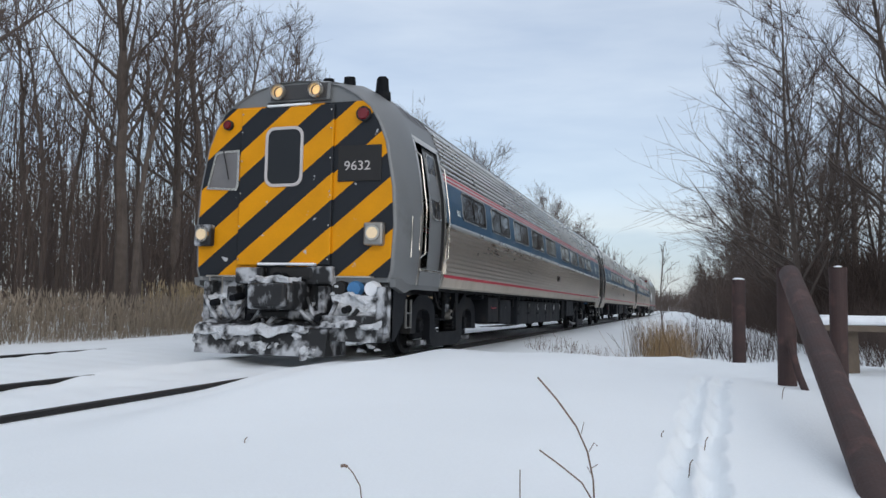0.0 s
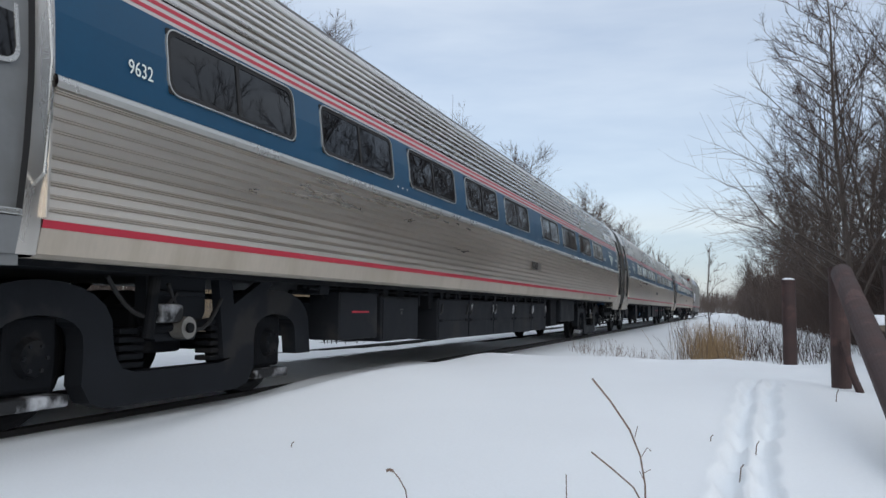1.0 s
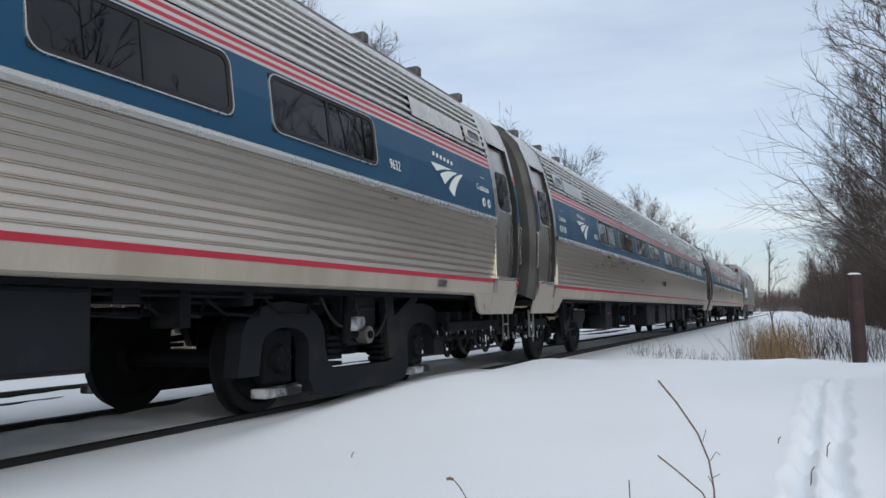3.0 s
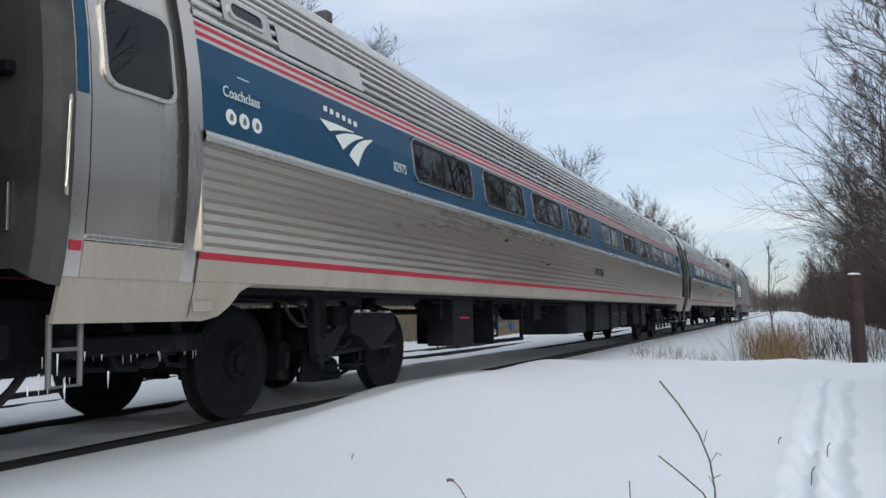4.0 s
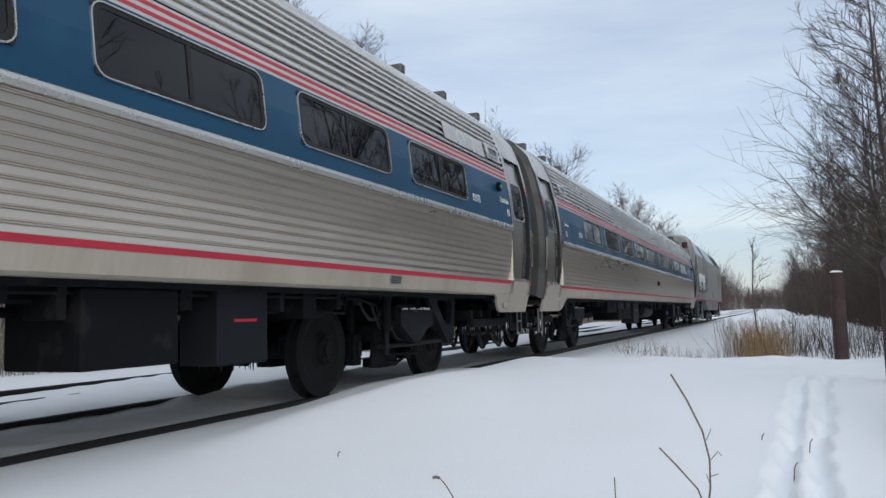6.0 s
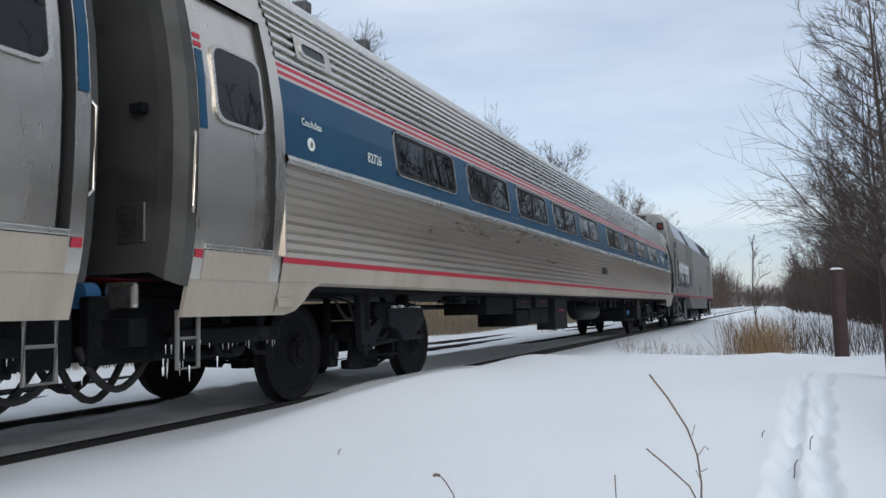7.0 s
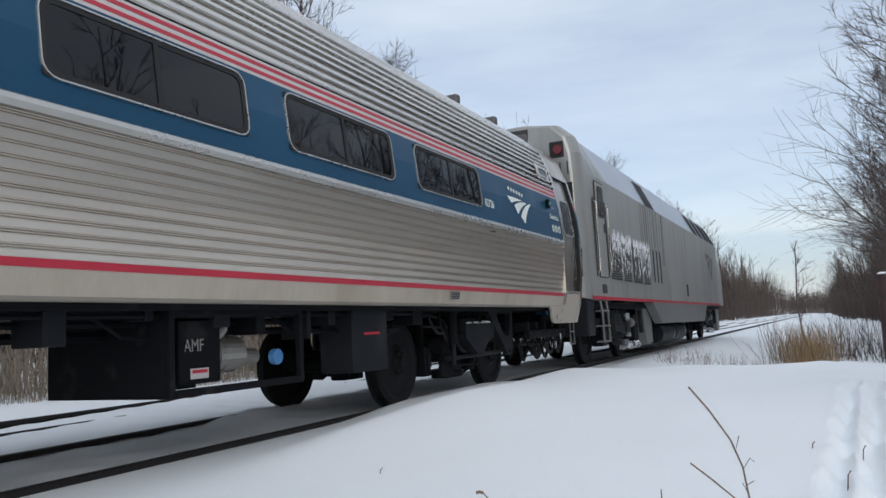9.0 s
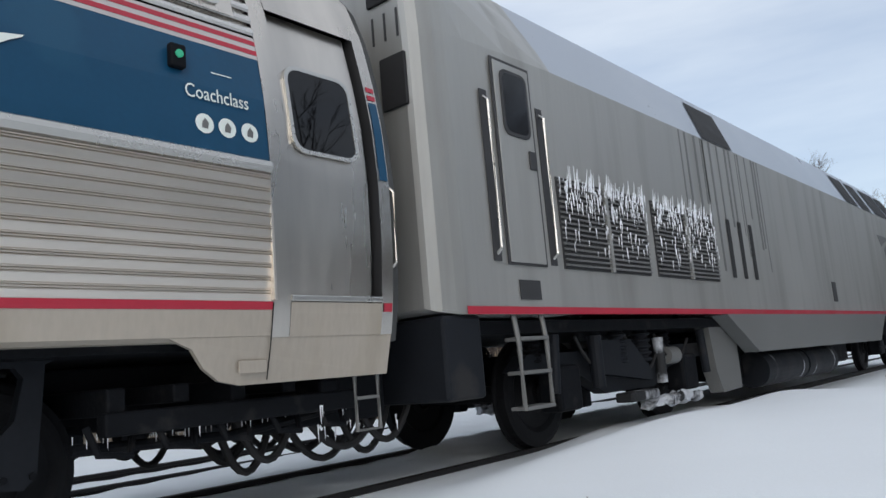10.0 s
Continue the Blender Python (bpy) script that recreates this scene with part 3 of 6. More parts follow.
def truck_outside(car, yc):
    """Heavy outside-frame truck: arched side frames dropping to a low centre beam, with bolster gear inside the drop."""
    bm = bmesh.new()
    box(bm, -.85, .85, yc - .28, yc + .28, .42, .78, .03)
    truck = part("truck", bm, "black", car)
    for d in (-1.295, 1.295):
        wheelset(truck, yc + d)
    for s in (1, -1):
        outer, inner = [], []
        for k in range(13):
            a = radians(180 - 15 * k)
            outer.append((yc - 1.295 + .60 * math.cos(a), .52 + .42 * math.sin(a) ** .7))
            inner.append((yc - 1.295 + .34 * math.cos(a), .50 + .22 * math.sin(a) ** .7))
        half_arch = [(yc - 1.92, .34)] + outer + [(yc - .66, .42), (yc - .60, .35), (yc - .48, .32), (yc, .32)]
        low = [(yc, .09), (yc - .72, .09), (yc - .88, .14), (yc - .96, .26)] + inner[::-1] + [(yc - 1.66, .34)]
        outline = half_arch + [(2 * yc - y, z) for y, z in half_arch[::-1][1:]] + [(2 * yc - y, z) for y, z in low[::-1][:-1]] + low
        bm = bmesh.new()
        prism_x(bm, outline, .93 * s, 1.08 * s)
        bm.normal_update()
        bmesh.ops.triangulate(bm, faces=[f for f in bm.faces if len(f.verts) > 4], ngon_method="EAR_CLIP")
        part("side_frame", bm, "box", truck, "heavy curved cast side frame")
        for d in (-1.295, 1.295):
            ax = part("axle_box", boxes((.88 * s, 1.0 * s, yc + d - .20, yc + d + .20, .24, .72), bevel=.03), "black", truck)
            part("axle_cap", cyl(bmesh.new(), (1.0 * s, yc + d, .457), (1.05 * s, yc + d, .457), .13, .11, n=18), "black", ax)
            for k in range(6):
                a = k * math.tau / 6
                part("cap_bolt", cyl(bmesh.new(), (1.05 * s, yc + d + .085 * math.cos(a), .457 + .085 * math.sin(a)), (1.062 * s, yc + d + .085 * math.cos(a), .457 + .085 * math.sin(a)), .014, n=6), "box", ax)
            part("pedestal_tie", boxes((.90 * s, 1.06 * s, yc + d - .26, yc + d + .26, .14, .22), bevel=.015), "caked", truck, "pedestal tie bar dusted with snow")
        # rubber-pad stacks beside each drop of the frame
        for dy in (-.50, .50):
            for k in range(5):
                part("spring_plate", boxes((.90 * s, 1.06 * s, yc + dy - .12, yc + dy + .12, .345 + .06 * k, .385 + .06 * k), bevel=.008), "black", truck)
        part("bolster_web", prism_x(bmesh.new(), [(yc - .34, 1.0), (yc + .34, 1.0), (yc + .34, .74), (yc + .22, .52), (yc - .22, .52), (yc - .34, .74)], .92 * s, 1.02 * s), "box", truck, "grey bolster plate with cast webs")
        part("bolster_rib", boxes((1.02 * s, 1.05 * s, yc - .30, yc + .30, .86, .90), bevel=.008), "box", truck)
        part("traction_strut", prism_x(bmesh.new(), [(yc + .40, 1.04), (yc + .58, 1.04), (yc + .62, .80), (yc + 1.10, 1.04), (yc + 1.26, 1.04), (yc + .70, .62), (yc + .66, .36), (yc + .50, .36)], 1.02 * s, 1.10 * s), "box", truck, "forked grey traction strut")
        cal = part("brake_caliper", boxes((1.02 * s, 1.14 * s, yc - .30, yc - .05, .66, .80), bevel=.03), "caked", truck, "pale snow-dusted brake caliper")
        part("caliper_drum", cyl(bmesh.new(), (1.04 * s, yc - .02, .62), (1.16 * s, yc - .02, .62), .085, n=16), "bare", cal)
        part("drum_hub", cyl(bmesh.new(), (1.16 * s, yc - .02, .62), (1.18 * s, yc - .02, .62), .04, n=12), "black", cal)
        part("brake_rod", cyl(bmesh.new(), (1.05 * s, yc - .45, .60), (1.05 * s, yc + .40, .66), .035, n=10), "black", truck)
        part("snubber", cyl(bmesh.new(), (1.12 * s, yc - .42, .55), (1.12 * s, yc - .36, 1.0), .045, n=12), "black", truck)
        for y0_, y1_, z_, d_ in ((yc - .8, yc - .1, .98, .22), (yc - .2, yc + .45, .95, .30)):
            part("air_hose", tube(bmesh.new(), sag((1.10 * s, y0_, z_), (1.10 * s, y1_, z_ - .1), d_, 9), .016, 6), "rubber", truck)
    return truck


def hoses(car, y0, y1, name="coupler_hose"):
    for k, (x, d) in enumerate(((.95, .28), (.72, .36), (.5, .30), (-.5, .33), (-.85, .28))):
        bm = bmesh.new()
        tube(bm, sag((x, y0, .62), (x - .05, y1, .60), d, 11), .026, 6)
        part(name, bm, "rubber", car)


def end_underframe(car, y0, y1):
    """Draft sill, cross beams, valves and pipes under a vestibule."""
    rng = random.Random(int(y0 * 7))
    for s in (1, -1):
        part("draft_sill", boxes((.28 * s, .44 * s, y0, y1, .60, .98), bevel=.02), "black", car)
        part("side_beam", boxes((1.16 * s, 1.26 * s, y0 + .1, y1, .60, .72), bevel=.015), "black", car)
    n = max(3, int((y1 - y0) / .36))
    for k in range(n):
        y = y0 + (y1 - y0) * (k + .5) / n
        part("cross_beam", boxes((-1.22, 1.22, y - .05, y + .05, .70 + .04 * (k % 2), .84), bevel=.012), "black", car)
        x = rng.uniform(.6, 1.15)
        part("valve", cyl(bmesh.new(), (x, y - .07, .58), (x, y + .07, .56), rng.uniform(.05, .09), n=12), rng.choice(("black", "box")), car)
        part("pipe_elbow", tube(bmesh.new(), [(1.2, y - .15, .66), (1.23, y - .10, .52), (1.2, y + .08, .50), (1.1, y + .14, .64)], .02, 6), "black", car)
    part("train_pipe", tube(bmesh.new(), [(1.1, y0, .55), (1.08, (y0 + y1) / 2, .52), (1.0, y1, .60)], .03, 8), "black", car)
    bm = bmesh.new()
    for k in range(26):
        x, y = rng.uniform(.9, 1.26), rng.uniform(y0, y1)
        cyl(bm, (x, y, .60 - rng.uniform(.02, .06)), (x, y, .615), .001, .004, n=5)
    tagged(part("icicle_fringe", bm, "ice", car), kind="stuff")


def coupler(car, y0, y1):
    bm = bmesh.new()
    lo, hi = min(y0, y1), max(y0, y1)
    box(bm, -.10, .10, lo, hi, .62, .86, .03)
    part("buffing_plate", boxes((-.30, .30, lo, hi, .90, 1.05), bevel=.02), "black", car)
    part("coupler", bm, "black", car)
    for x in (-.95, -.45, .45, .95):
        part("hanger_bracket", boxes((x - .05, x + .05, lo, hi, .50, .95), bevel=.02), "black", car)
    part("end_beam", boxes((-1.25, 1.25, lo + .1, lo + .25, .62, .80), bevel=.02), "black", car)
    rng = random.Random(int(lo * 13))
    bm = bmesh.new()
    for k in range(14):
        x, y, z = rng.uniform(.9, 1.42), rng.uniform(lo, hi), rng.choice((.5, .62, .46))
        cyl(bm, (x, y, z - rng.uniform(.03, .10)), (x, y, z + .02), .001, .006, n=5)
    tagged(part("icicle_fringe", bm, "ice", car), kind="stuff")


def equipment(car, specs):
    """Underfloor boxes: (y0, y1, z0, z1, kind)."""
    for y0, y1, z0, z1, kind in specs:
        if kind == "tank":
            for s in (1, -1):
                bm = bmesh.new()
                r = (z1 - z0) / 2
                rows_ = [(y0, .25), (y0 + .02, .55), (y0 + .06, .80), (y0 + .12, .95), (y0 + .18, 1), (y1 - .18, 1), (y1 - .12, .95), (y1 - .06, .80), (y1 - .02, .55), (y1, .25)]
                rings_ = [[bm.verts.new((.98 * s + r * k * math.cos(q * math.tau / 24), yy, z0 + r + r * k * math.sin(q * math.tau / 24))) for q in range(24)] for yy, k in rows_]
                for ra, rb in zip(rings_, rings_[1:]):
                    for q in range(24):
                        bm.faces.new((ra[q], ra[(q + 1) % 24], rb[(q + 1) % 24], rb[q]))
                bm.faces.new(rings_[0][::-1])
                bm.faces.new(rings_[-1])
                t = part("air_tank", bm, "box", car, "grey air tank with domed ends", smooth=True)
                part("drain_cock", cyl(bmesh.new(), (.98 * s, y1 - .3, z0 - .09), (.98 * s, y1 - .3, z0 + .02), .018, n=8), "black", t)
                for yy in (y0 + (y1 - y0) * .25, y0 + (y1 - y0) * .75):
                    part("hanger", boxes((.9 * s, 1.06 * s, yy - .02, yy + .02, z1 - .04, 1.06)), "black", t)
        elif kind == "open":
            bm = bmesh.new()
            for a in ((y0, y0 + .045, z0, z1), (y1 - .045, y1, z0, z1), (y0 + .05, y1 - .05, z0, z0 + .05), (y0 + .05, y1 - .05, z1 - .05, z1)):
                box(bm, 1.25, 1.30, *a, .006)
            box(bm, .15, 1.245, y0, y0 + .04, z0, z1, .006)
            box(bm, .80, .84, y0 + .05, y0 + (y1 - y0) * .5, z0 + .02, z1, .006)
            f = part("equipment_frame", bm, "black", car)
            w, h = y1 - y0, z1 - z0
            part("control_box", boxes((.95, 1.18, y0 + w * .14, y0 + w * .42, z0 + h * .12, z0 + h * .86), bevel=.01), "black", f)
            side_text(f, "AMF", y0 + w * .17, z0 + h * .5, .12, "steel_plain", x=1.182, lift=.002, name="lettering")
            part("label_plate", boxes((1.181, 1.186, y0 + w * .21, y0 + w * .33, z0 + h * .18, z0 + h * .30)), "white", f)
            part("label_bar", boxes((1.187, 1.189, y0 + w * .22, y0 + w * .32, z0 + h * .245, z0 + h * .285)), "red", f)
            bm = bmesh.new()
            cyl(bm, (.98, y0 + w * .44, z0 + h * .44), (1.02, y0 + w * .66, z0 + h * .44), .125, n=20)
            for q in range(5):
                yy = y0 + w * (.46 + .045 * q)
                cyl(bm, (.985, yy, z0 + h * .44), (.99, yy + .018, z0 + h * .44), .14, n=20)
            cyl(bm, (1.02, y0 + w * .66, z0 + h * .40), (1.03, y0 + w * .80, z0 + h * .38), .06, n=14)
            cyl(bm, (1.0, y0 + w * .50, z0 + h * .60), (1.02, y0 + w * .56, z0 + h * .78), .05, n=12)
            part("compressor", bm, "bare", f, "bare metal compressor housing")
            bm = bmesh.new()
            cyl(bm, (1.15, y0 + w * .86, z0 + h * .36), (1.2, y0 + w * .86, z0 + h * .36), .06, n=14)
            part("cap", bm, "blue_cap", f)
        else:
            deep = {"label": .92, "box": .38}.get(kind, .62)
            if kind == "long":
                part("equipment_box", box(bmesh.new(), -1.28, -.55, y0, y1, z0, z1, .015), "box", car)
            b = part("equipment_box", box(bmesh.new(), deep, 1.28, y0, y1, z0, z1, .015), "box" if kind != "black" else "black", car)
            if kind != "long":
                part("mounting_rail", boxes((deep, 1.20, y0 + .06, y0 + .11, z1 - .004, 1.03)), "black", b)
                part("mounting_rail", boxes((deep, 1.20, y1 - .11, y1 - .06, z1 - .004, 1.03)), "black", b)
            if kind == "box":
                part("cover_plate", boxes((1.281, 1.291, y0 + .03, y1 - .03, z0 + .03, z1 - .03), bevel=.003), "box", b)
                part("stencil_bar", boxes((1.292, 1.294, (y0 + y1) / 2 - .05, (y0 + y1) / 2 + .05, z0 + .36, z0 + .375)), "diaphragm", b)
                part("stencil_bar", boxes((1.292, 1.294, (y0 + y1) / 2 - .02, (y0 + y1) / 2 + .02, z0 + .31, z0 + .345)), "diaphragm", b)
            if kind == "label":
                rngi = random.Random(int(y0 * 10))
                bm = bmesh.new()
                for q in range(16):
                    yy, xx = rngi.uniform(y0, y1), rngi.uniform(deep, 1.28)
                    cyl(bm, (xx, yy, z0 - rngi.uniform(.02, .07)), (xx, yy, z0 + .01), .002, .009, n=5)
                tagged(part("ice_drips", bm, "black", b, "dirty ice drips along the lower edge"), kind="stuff")
            if kind == "label":
                part("label_bar", boxes((1.281, 1.285, y0 + (y1 - y0) * .3, y0 + (y1 - y0) * .75, z0 + (z1 - z0) * .56, z0 + (z1 - z0) * .60)), "red", b)
            n = max(1, round((y1 - y0) / 1.35))
            for k in range(n):
                a, c = y0 + (y1 - y0) * k / n + .02, y0 + (y1 - y0) * (k + 1) / n - .02
                if kind == "long":
                    zm = z0 + (z1 - z0) * .46
                    part("access_cover", boxes((1.281, 1.294, a, c, zm + .008, z1 - .02), bevel=.003), "box", b)
                    part("access_cover", boxes((1.281, 1.290, a, c, z0 + .01, zm - .008), bevel=.003), "box", b)
                    for yy in (a + .08, c - .08):
                        part("latch", prism_x(bmesh.new(), [(yy - .05, z1 - .22), (yy + .05, z1 - .18), (yy + .045, z1 - .06), (yy + .01, z1 - .08), (yy - .01, z1 - .17)], 1.294, 1.312), "caked", b)
                        part("hinge", boxes((1.290, 1.304, yy - .05, yy + .05, zm - .02, zm + .02), bevel=.004), "black", b)
                    for yy in (a + .25, c - .25):
                        part("support_bracket", prism_x(bmesh.new(), [(yy - .07, 1.03), (yy + .07, 1.03), (yy + .04, z1), (yy - .04, z1)], 1.20, 1.24), "box", b)


def pipes(car, y0, y1):
    for x, z, r in ((1.12, 1.0, .03), (1.0, .93, .025), (.7, .86, .035), (-.8, .9, .04), (1.2, .97, .018)):
        part("brake_pipe", tube(bmesh.new(), [(x, y0, z), (x, y1, z)], r, 6), "black", car)
    rng = random.Random(int(y1 * 10) + len(car.children))
    y = y0 + .2
    while y < y1:
        w = rng.uniform(.05, .22)
        bm = box(bmesh.new(), .95, 1.22, y, y + w, rng.uniform(.74, .95), 1.05, .008)
        part("underfloor_fitting", bm, rng.choice(("black", "black", "box")), car)
        y += w + rng.uniform(.2, .6)
        if rng.random() < .4:
            part("conduit", tube(bmesh.new(), [(1.05, y - .3, 1.0), (1.12, y - .1, .84), (1.12, y + .3, .82), (1.05, y + .45, .98)], .014, 6), "black", car)


def passenger_car(name, label, windows, front="vestibule", logo_at=None, number="", number_y=0, text_y=None, discs=(), equip=(), side_number_y=None, trucks=(truck_inside, truck_inside), cab=False):
    car = tagged(new(name), label, "train car", "train cars")
    body0 = 2.20 if cab else 1.38
    body1 = CAR - 1.43
    end0, end1 = .40, CAR - .47
    wz0, wz1 = 2.19, 2.63
    for s in (1, -1):
        holes = [(a + .04, a + 1.60) for a in windows]
        part("sill", sheet(s, 1.06, 1.20, body0, body1, .006, 4), "sill", car, "salt-stained steel side sill")
        part("sill_lip", extrude_y(bmesh.new(), side_line([(1.34, 1.04), (1.47, 1.04), (half(1.06) + .006, 1.06)], s), body0, body1), "sill", car)
        part("red_stripe", sheet(s, 1.20, 1.245, body0, body1, .009, 2), "red", car)
        part("fluted_side", extrude_y(bmesh.new(), side_line(flutes(1.245, 1.965, 10), s), body0, body1), "steel_low", car, "ribbed stainless steel lower side")
        b = [(half(1.965), 1.965), (half(1.97) + .02, 1.972), (half(2.0) + .03, 2.005), (half(2.03) + .022, 2.035), (half(2.05), 2.048)]
        part("belt_moulding", extrude_y(bmesh.new(), side_line(b, s), body0, body1), "belt", car, "bright steel belt moulding")
        part("blue_band", band_with_holes(s, body0, body1, 2.048, 2.672, holes, wz0, wz1), "blue", car, "dark blue painted window band")
        for z0, z1, mt in ((2.672, 2.70, "white"), (2.70, 2.732, "red"), (2.732, 2.765, "white"), (2.765, 2.797, "red"), (2.797, 2.82, "white")):
            part("band_stripe", sheet(s, z0, z1, body0, body1, .004 if mt == "red" else .002, 1), mt, car)
        ribs = roof_curve(2.82, 17, .62)
        cut = 10 * 7 if cab else len(ribs) - 1
        part("fluted_roof_side", extrude_y(bmesh.new(), side_line(ribs[:cut + 1], s), body0, body1), "steel", car, "ribbed stainless steel roof side")
        if cab:
            part("dark_roof_ribs", extrude_y(bmesh.new(), side_line(ribs[cut:], s), body0, body1), "roof", car, "darker upper roof ribs")
        door_bay(car, s, body1, end1, 1)
        if not cab:
            door_bay(car, s, end0, body0, -1)
        for h in holes:
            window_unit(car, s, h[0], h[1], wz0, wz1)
        # end caps of the ribbed panels
        for yy in (body0, body1):
            part("panel_edge", boxes((1.50 * s, 1.583 * s, yy - .010, yy + .010, 1.25, 2.04), bevel=.004), "steel_low", car)
        # roof over the doors
        bays = [(body1, end1)] + ([] if cab else [(end0, body0)])
        for a, c in bays:
            zs = np.linspace(3.16, 3.96, 14)
            part("roof_end", extrude_y(bmesh.new(), side_line([(half(z), z) for z in zs], s), a, c), "steel_plain", car, smooth=True)
        for yv in ([CAR - 2.08] if cab else [1.74, CAR - 2.08]):
            part("vent_pad", sheet(s, 2.92, 3.15, yv - .04, yv + .52, .022, 4), "steel_plain", car)
            bm = bmesh.new()
            ring(bm, rounded(yv + .02, yv + .44, 2.96, 3.11, .06), rounded(yv + .05, yv + .41, 2.985, 3.085, .045), lambda y, z, d: ((half(z) + .036 + d) * s, y, z), .03)
            vent = part("roof_vent", bm, "belt", car, "small rounded roof port")
            bm = bmesh.new()
            bm.faces.new([bm.verts.new(((half(z) + .024) * s, y, z)) for y, z in rounded(yv + .045, yv + .415, 2.98, 3.09, .045)])
            part("pane", bm, "dark_glass", vent)
            if name == "coach" and logo_at > 5:
                continue
            bm = bmesh.new()
            extrude_y(bm, side_line(line(2.90, 3.12, .018, 4), s), yv - 1.5, yv - .12) if yv > 5 else extrude_y(bm, side_line(line(2.90, 3.12, .018, 4), s), yv + .6, yv + 1.9)
            part("roof_access_plate", bm, "steel_plain", car)
    bm = bmesh.new()
    crown = [(x, z) for x, z in zip(np.linspace(.64, -.64, 15), [float(np.interp(-abs(v), [-p for p in PX[::1]][4:], PZ[4:])) for v in np.linspace(.64, -.64, 15)])]
    extrude_y(bm, crown, body0, body1)
    part("roof_crown", bm, "roof", car, "dirty grey roof crown")
    vy = 22.88 if cab else (20.64 if logo_at > 5 else 20.85)
    vent = part("sill_vent", sheet(1, 1.10, 1.185, vy, vy + .24, .012, 2), "bare", car, "small louvred plate in the sill")
    for k in range(4):
        part("louvre", sheet(1, 1.112 + k * .018, 1.120 + k * .018, vy + .015, vy + .225, .017, 1), "black", vent)
    rng = random.Random(len(name) + len(windows))
    for yy in ([CAR - 2.6, CAR - 3.9, CAR - 1.3] + ([] if cab else [1.1, 2.4, 3.6])):
        part("roof_hatch", boxes((.30, .74, yy, yy + rng.uniform(.5, .9), 3.86, 3.915), bevel=.02), "roof", car)
        part("roof_cleat", boxes((.5, .98, yy + .2, yy + .32, 3.74, 3.86), bevel=.02), "roof", car)
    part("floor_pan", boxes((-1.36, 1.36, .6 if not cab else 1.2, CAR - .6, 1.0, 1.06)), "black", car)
    # ends
    ends = [(end1, CAR - .06)] if cab else [(end1, CAR - .06), (end0, .06)]
    for a, c in ends:
        full = [(half(z), z) for z in np.linspace(1.0, 3.96, 26)]
        out = full + [(-x, z) for x, z in full[::-1][1:]]
        bm = bmesh.new()
        rings = []
        d = (c - a)
        for f, sc in ((0, 1.0), (.18, .985), (.32, .93), (.36, .86)):
            rings.append([bm.verts.new((x * sc, a + d * f, 2.4 + (z - 2.4) * (sc * .5 + .5))) for x, z in out])
        for r0, r1 in zip(rings, rings[1:]):
            for k in range(len(out) - 1):
                bm.faces.new((r0[k], r0[k + 1], r1[k + 1], r1[k]))
        bm.faces.new(rings[-1])
        part("end_wall", bm, "diaphragm", car, "grimy rounded steel end wall", smooth=False)
        bm = bmesh.new()
        o = rounded(-.62, .62, 1.12, 3.42, .2)
        ring(bm, o, rounded(-.50, .50, 1.2, 3.3, .16), lambda x, z, dd: (x, c - dd * (1 if c > a else -1), z), abs(c - a) * .6)
        part("gangway_bellows", bm, "rubber", car)
        yb = a + d * .37
        sg = 1 if d > 0 else -1
        part("jumper_box", boxes((1.02, 1.26, min(yb, yb + sg * .02), max(yb, yb + sg * .02), 1.30, 1.56), bevel=.005), "steel_plain", car, "pale notice plate on the end wall")
        for k in range(4):
            part("notice_bar", boxes((1.05 + .03 * (k % 2), 1.20, min(yb + sg * .02, yb + sg * .024), max(yb + sg * .02, yb + sg * .024), 1.34 + k * .05, 1.365 + k * .05)), "rubber", car)
        part("drain_valve", cyl(bmesh.new(), (.78, yb, .96), (.78, yb + sg * .12, .96), .09, n=16), "blue_cap", car)
        part("end_lamp", boxes((1.16, 1.28, min(yb, yb + sg * .06), max(yb, yb + sg * .06), 2.15, 2.22), bevel=.01), "black", car)
        part("buffer_lamp", boxes((.95, 1.22, min(yb, yb + sg * .06), max(yb, yb + sg * .06), .86, 1.04), bevel=.03), "steel_plain", car)
        coupler(car, a - sg * .5, c)
    hoses(car, CAR - 1.30, CAR - .82)
    hoses(car, CAR - .80, CAR - .02)
    end_underframe(car, CAR - 2.35, CAR - .55)
    if not cab:
        hoses(car, .02, .7)
        end_underframe(car, .5, 1.75)
    for fn, yc in zip(trucks, (3.94, CAR - 3.94)):
        fn(car, yc)
    equipment(car, equip)
    pipes(car, 5.6, CAR - 5.6)
    if number:
        side_text(car, number, number_y, 2.21, .135, "pale", squeeze=.82, name="car_number")
    if logo_at is not None:
        emblem(car, logo_at, 2.13, .87, 1)
        for k in range(6):
            w = .055
            y = logo_at + .08 + k * .095
            z = 2.53 - k * .006
            bm = bmesh.new()
            bm.faces.new([bm.verts.new((half(z) + .006, y + a, z + b)) for a, b in ((0, 0), (w, 0), (w, .045), (0, .045))])
            part("emblem_bar", bm, "pale", car)
    if text_y is not None:
        side_text(car, "Coachclass", text_y, 2.325, .112, "pale", squeeze=.80, name="lettering")
        bm = bmesh.new()
        bm.faces.new([bm.verts.new((half(z) + .006, y, z)) for y, z in ((text_y + .18, 2.50), (text_y + .31, 2.50), (text_y + .31, 2.507), (text_y + .18, 2.507))])
        part("small_print_bar", bm, "pale", car)
    for y in discs:
        disc_badge(car, y, 2.19)
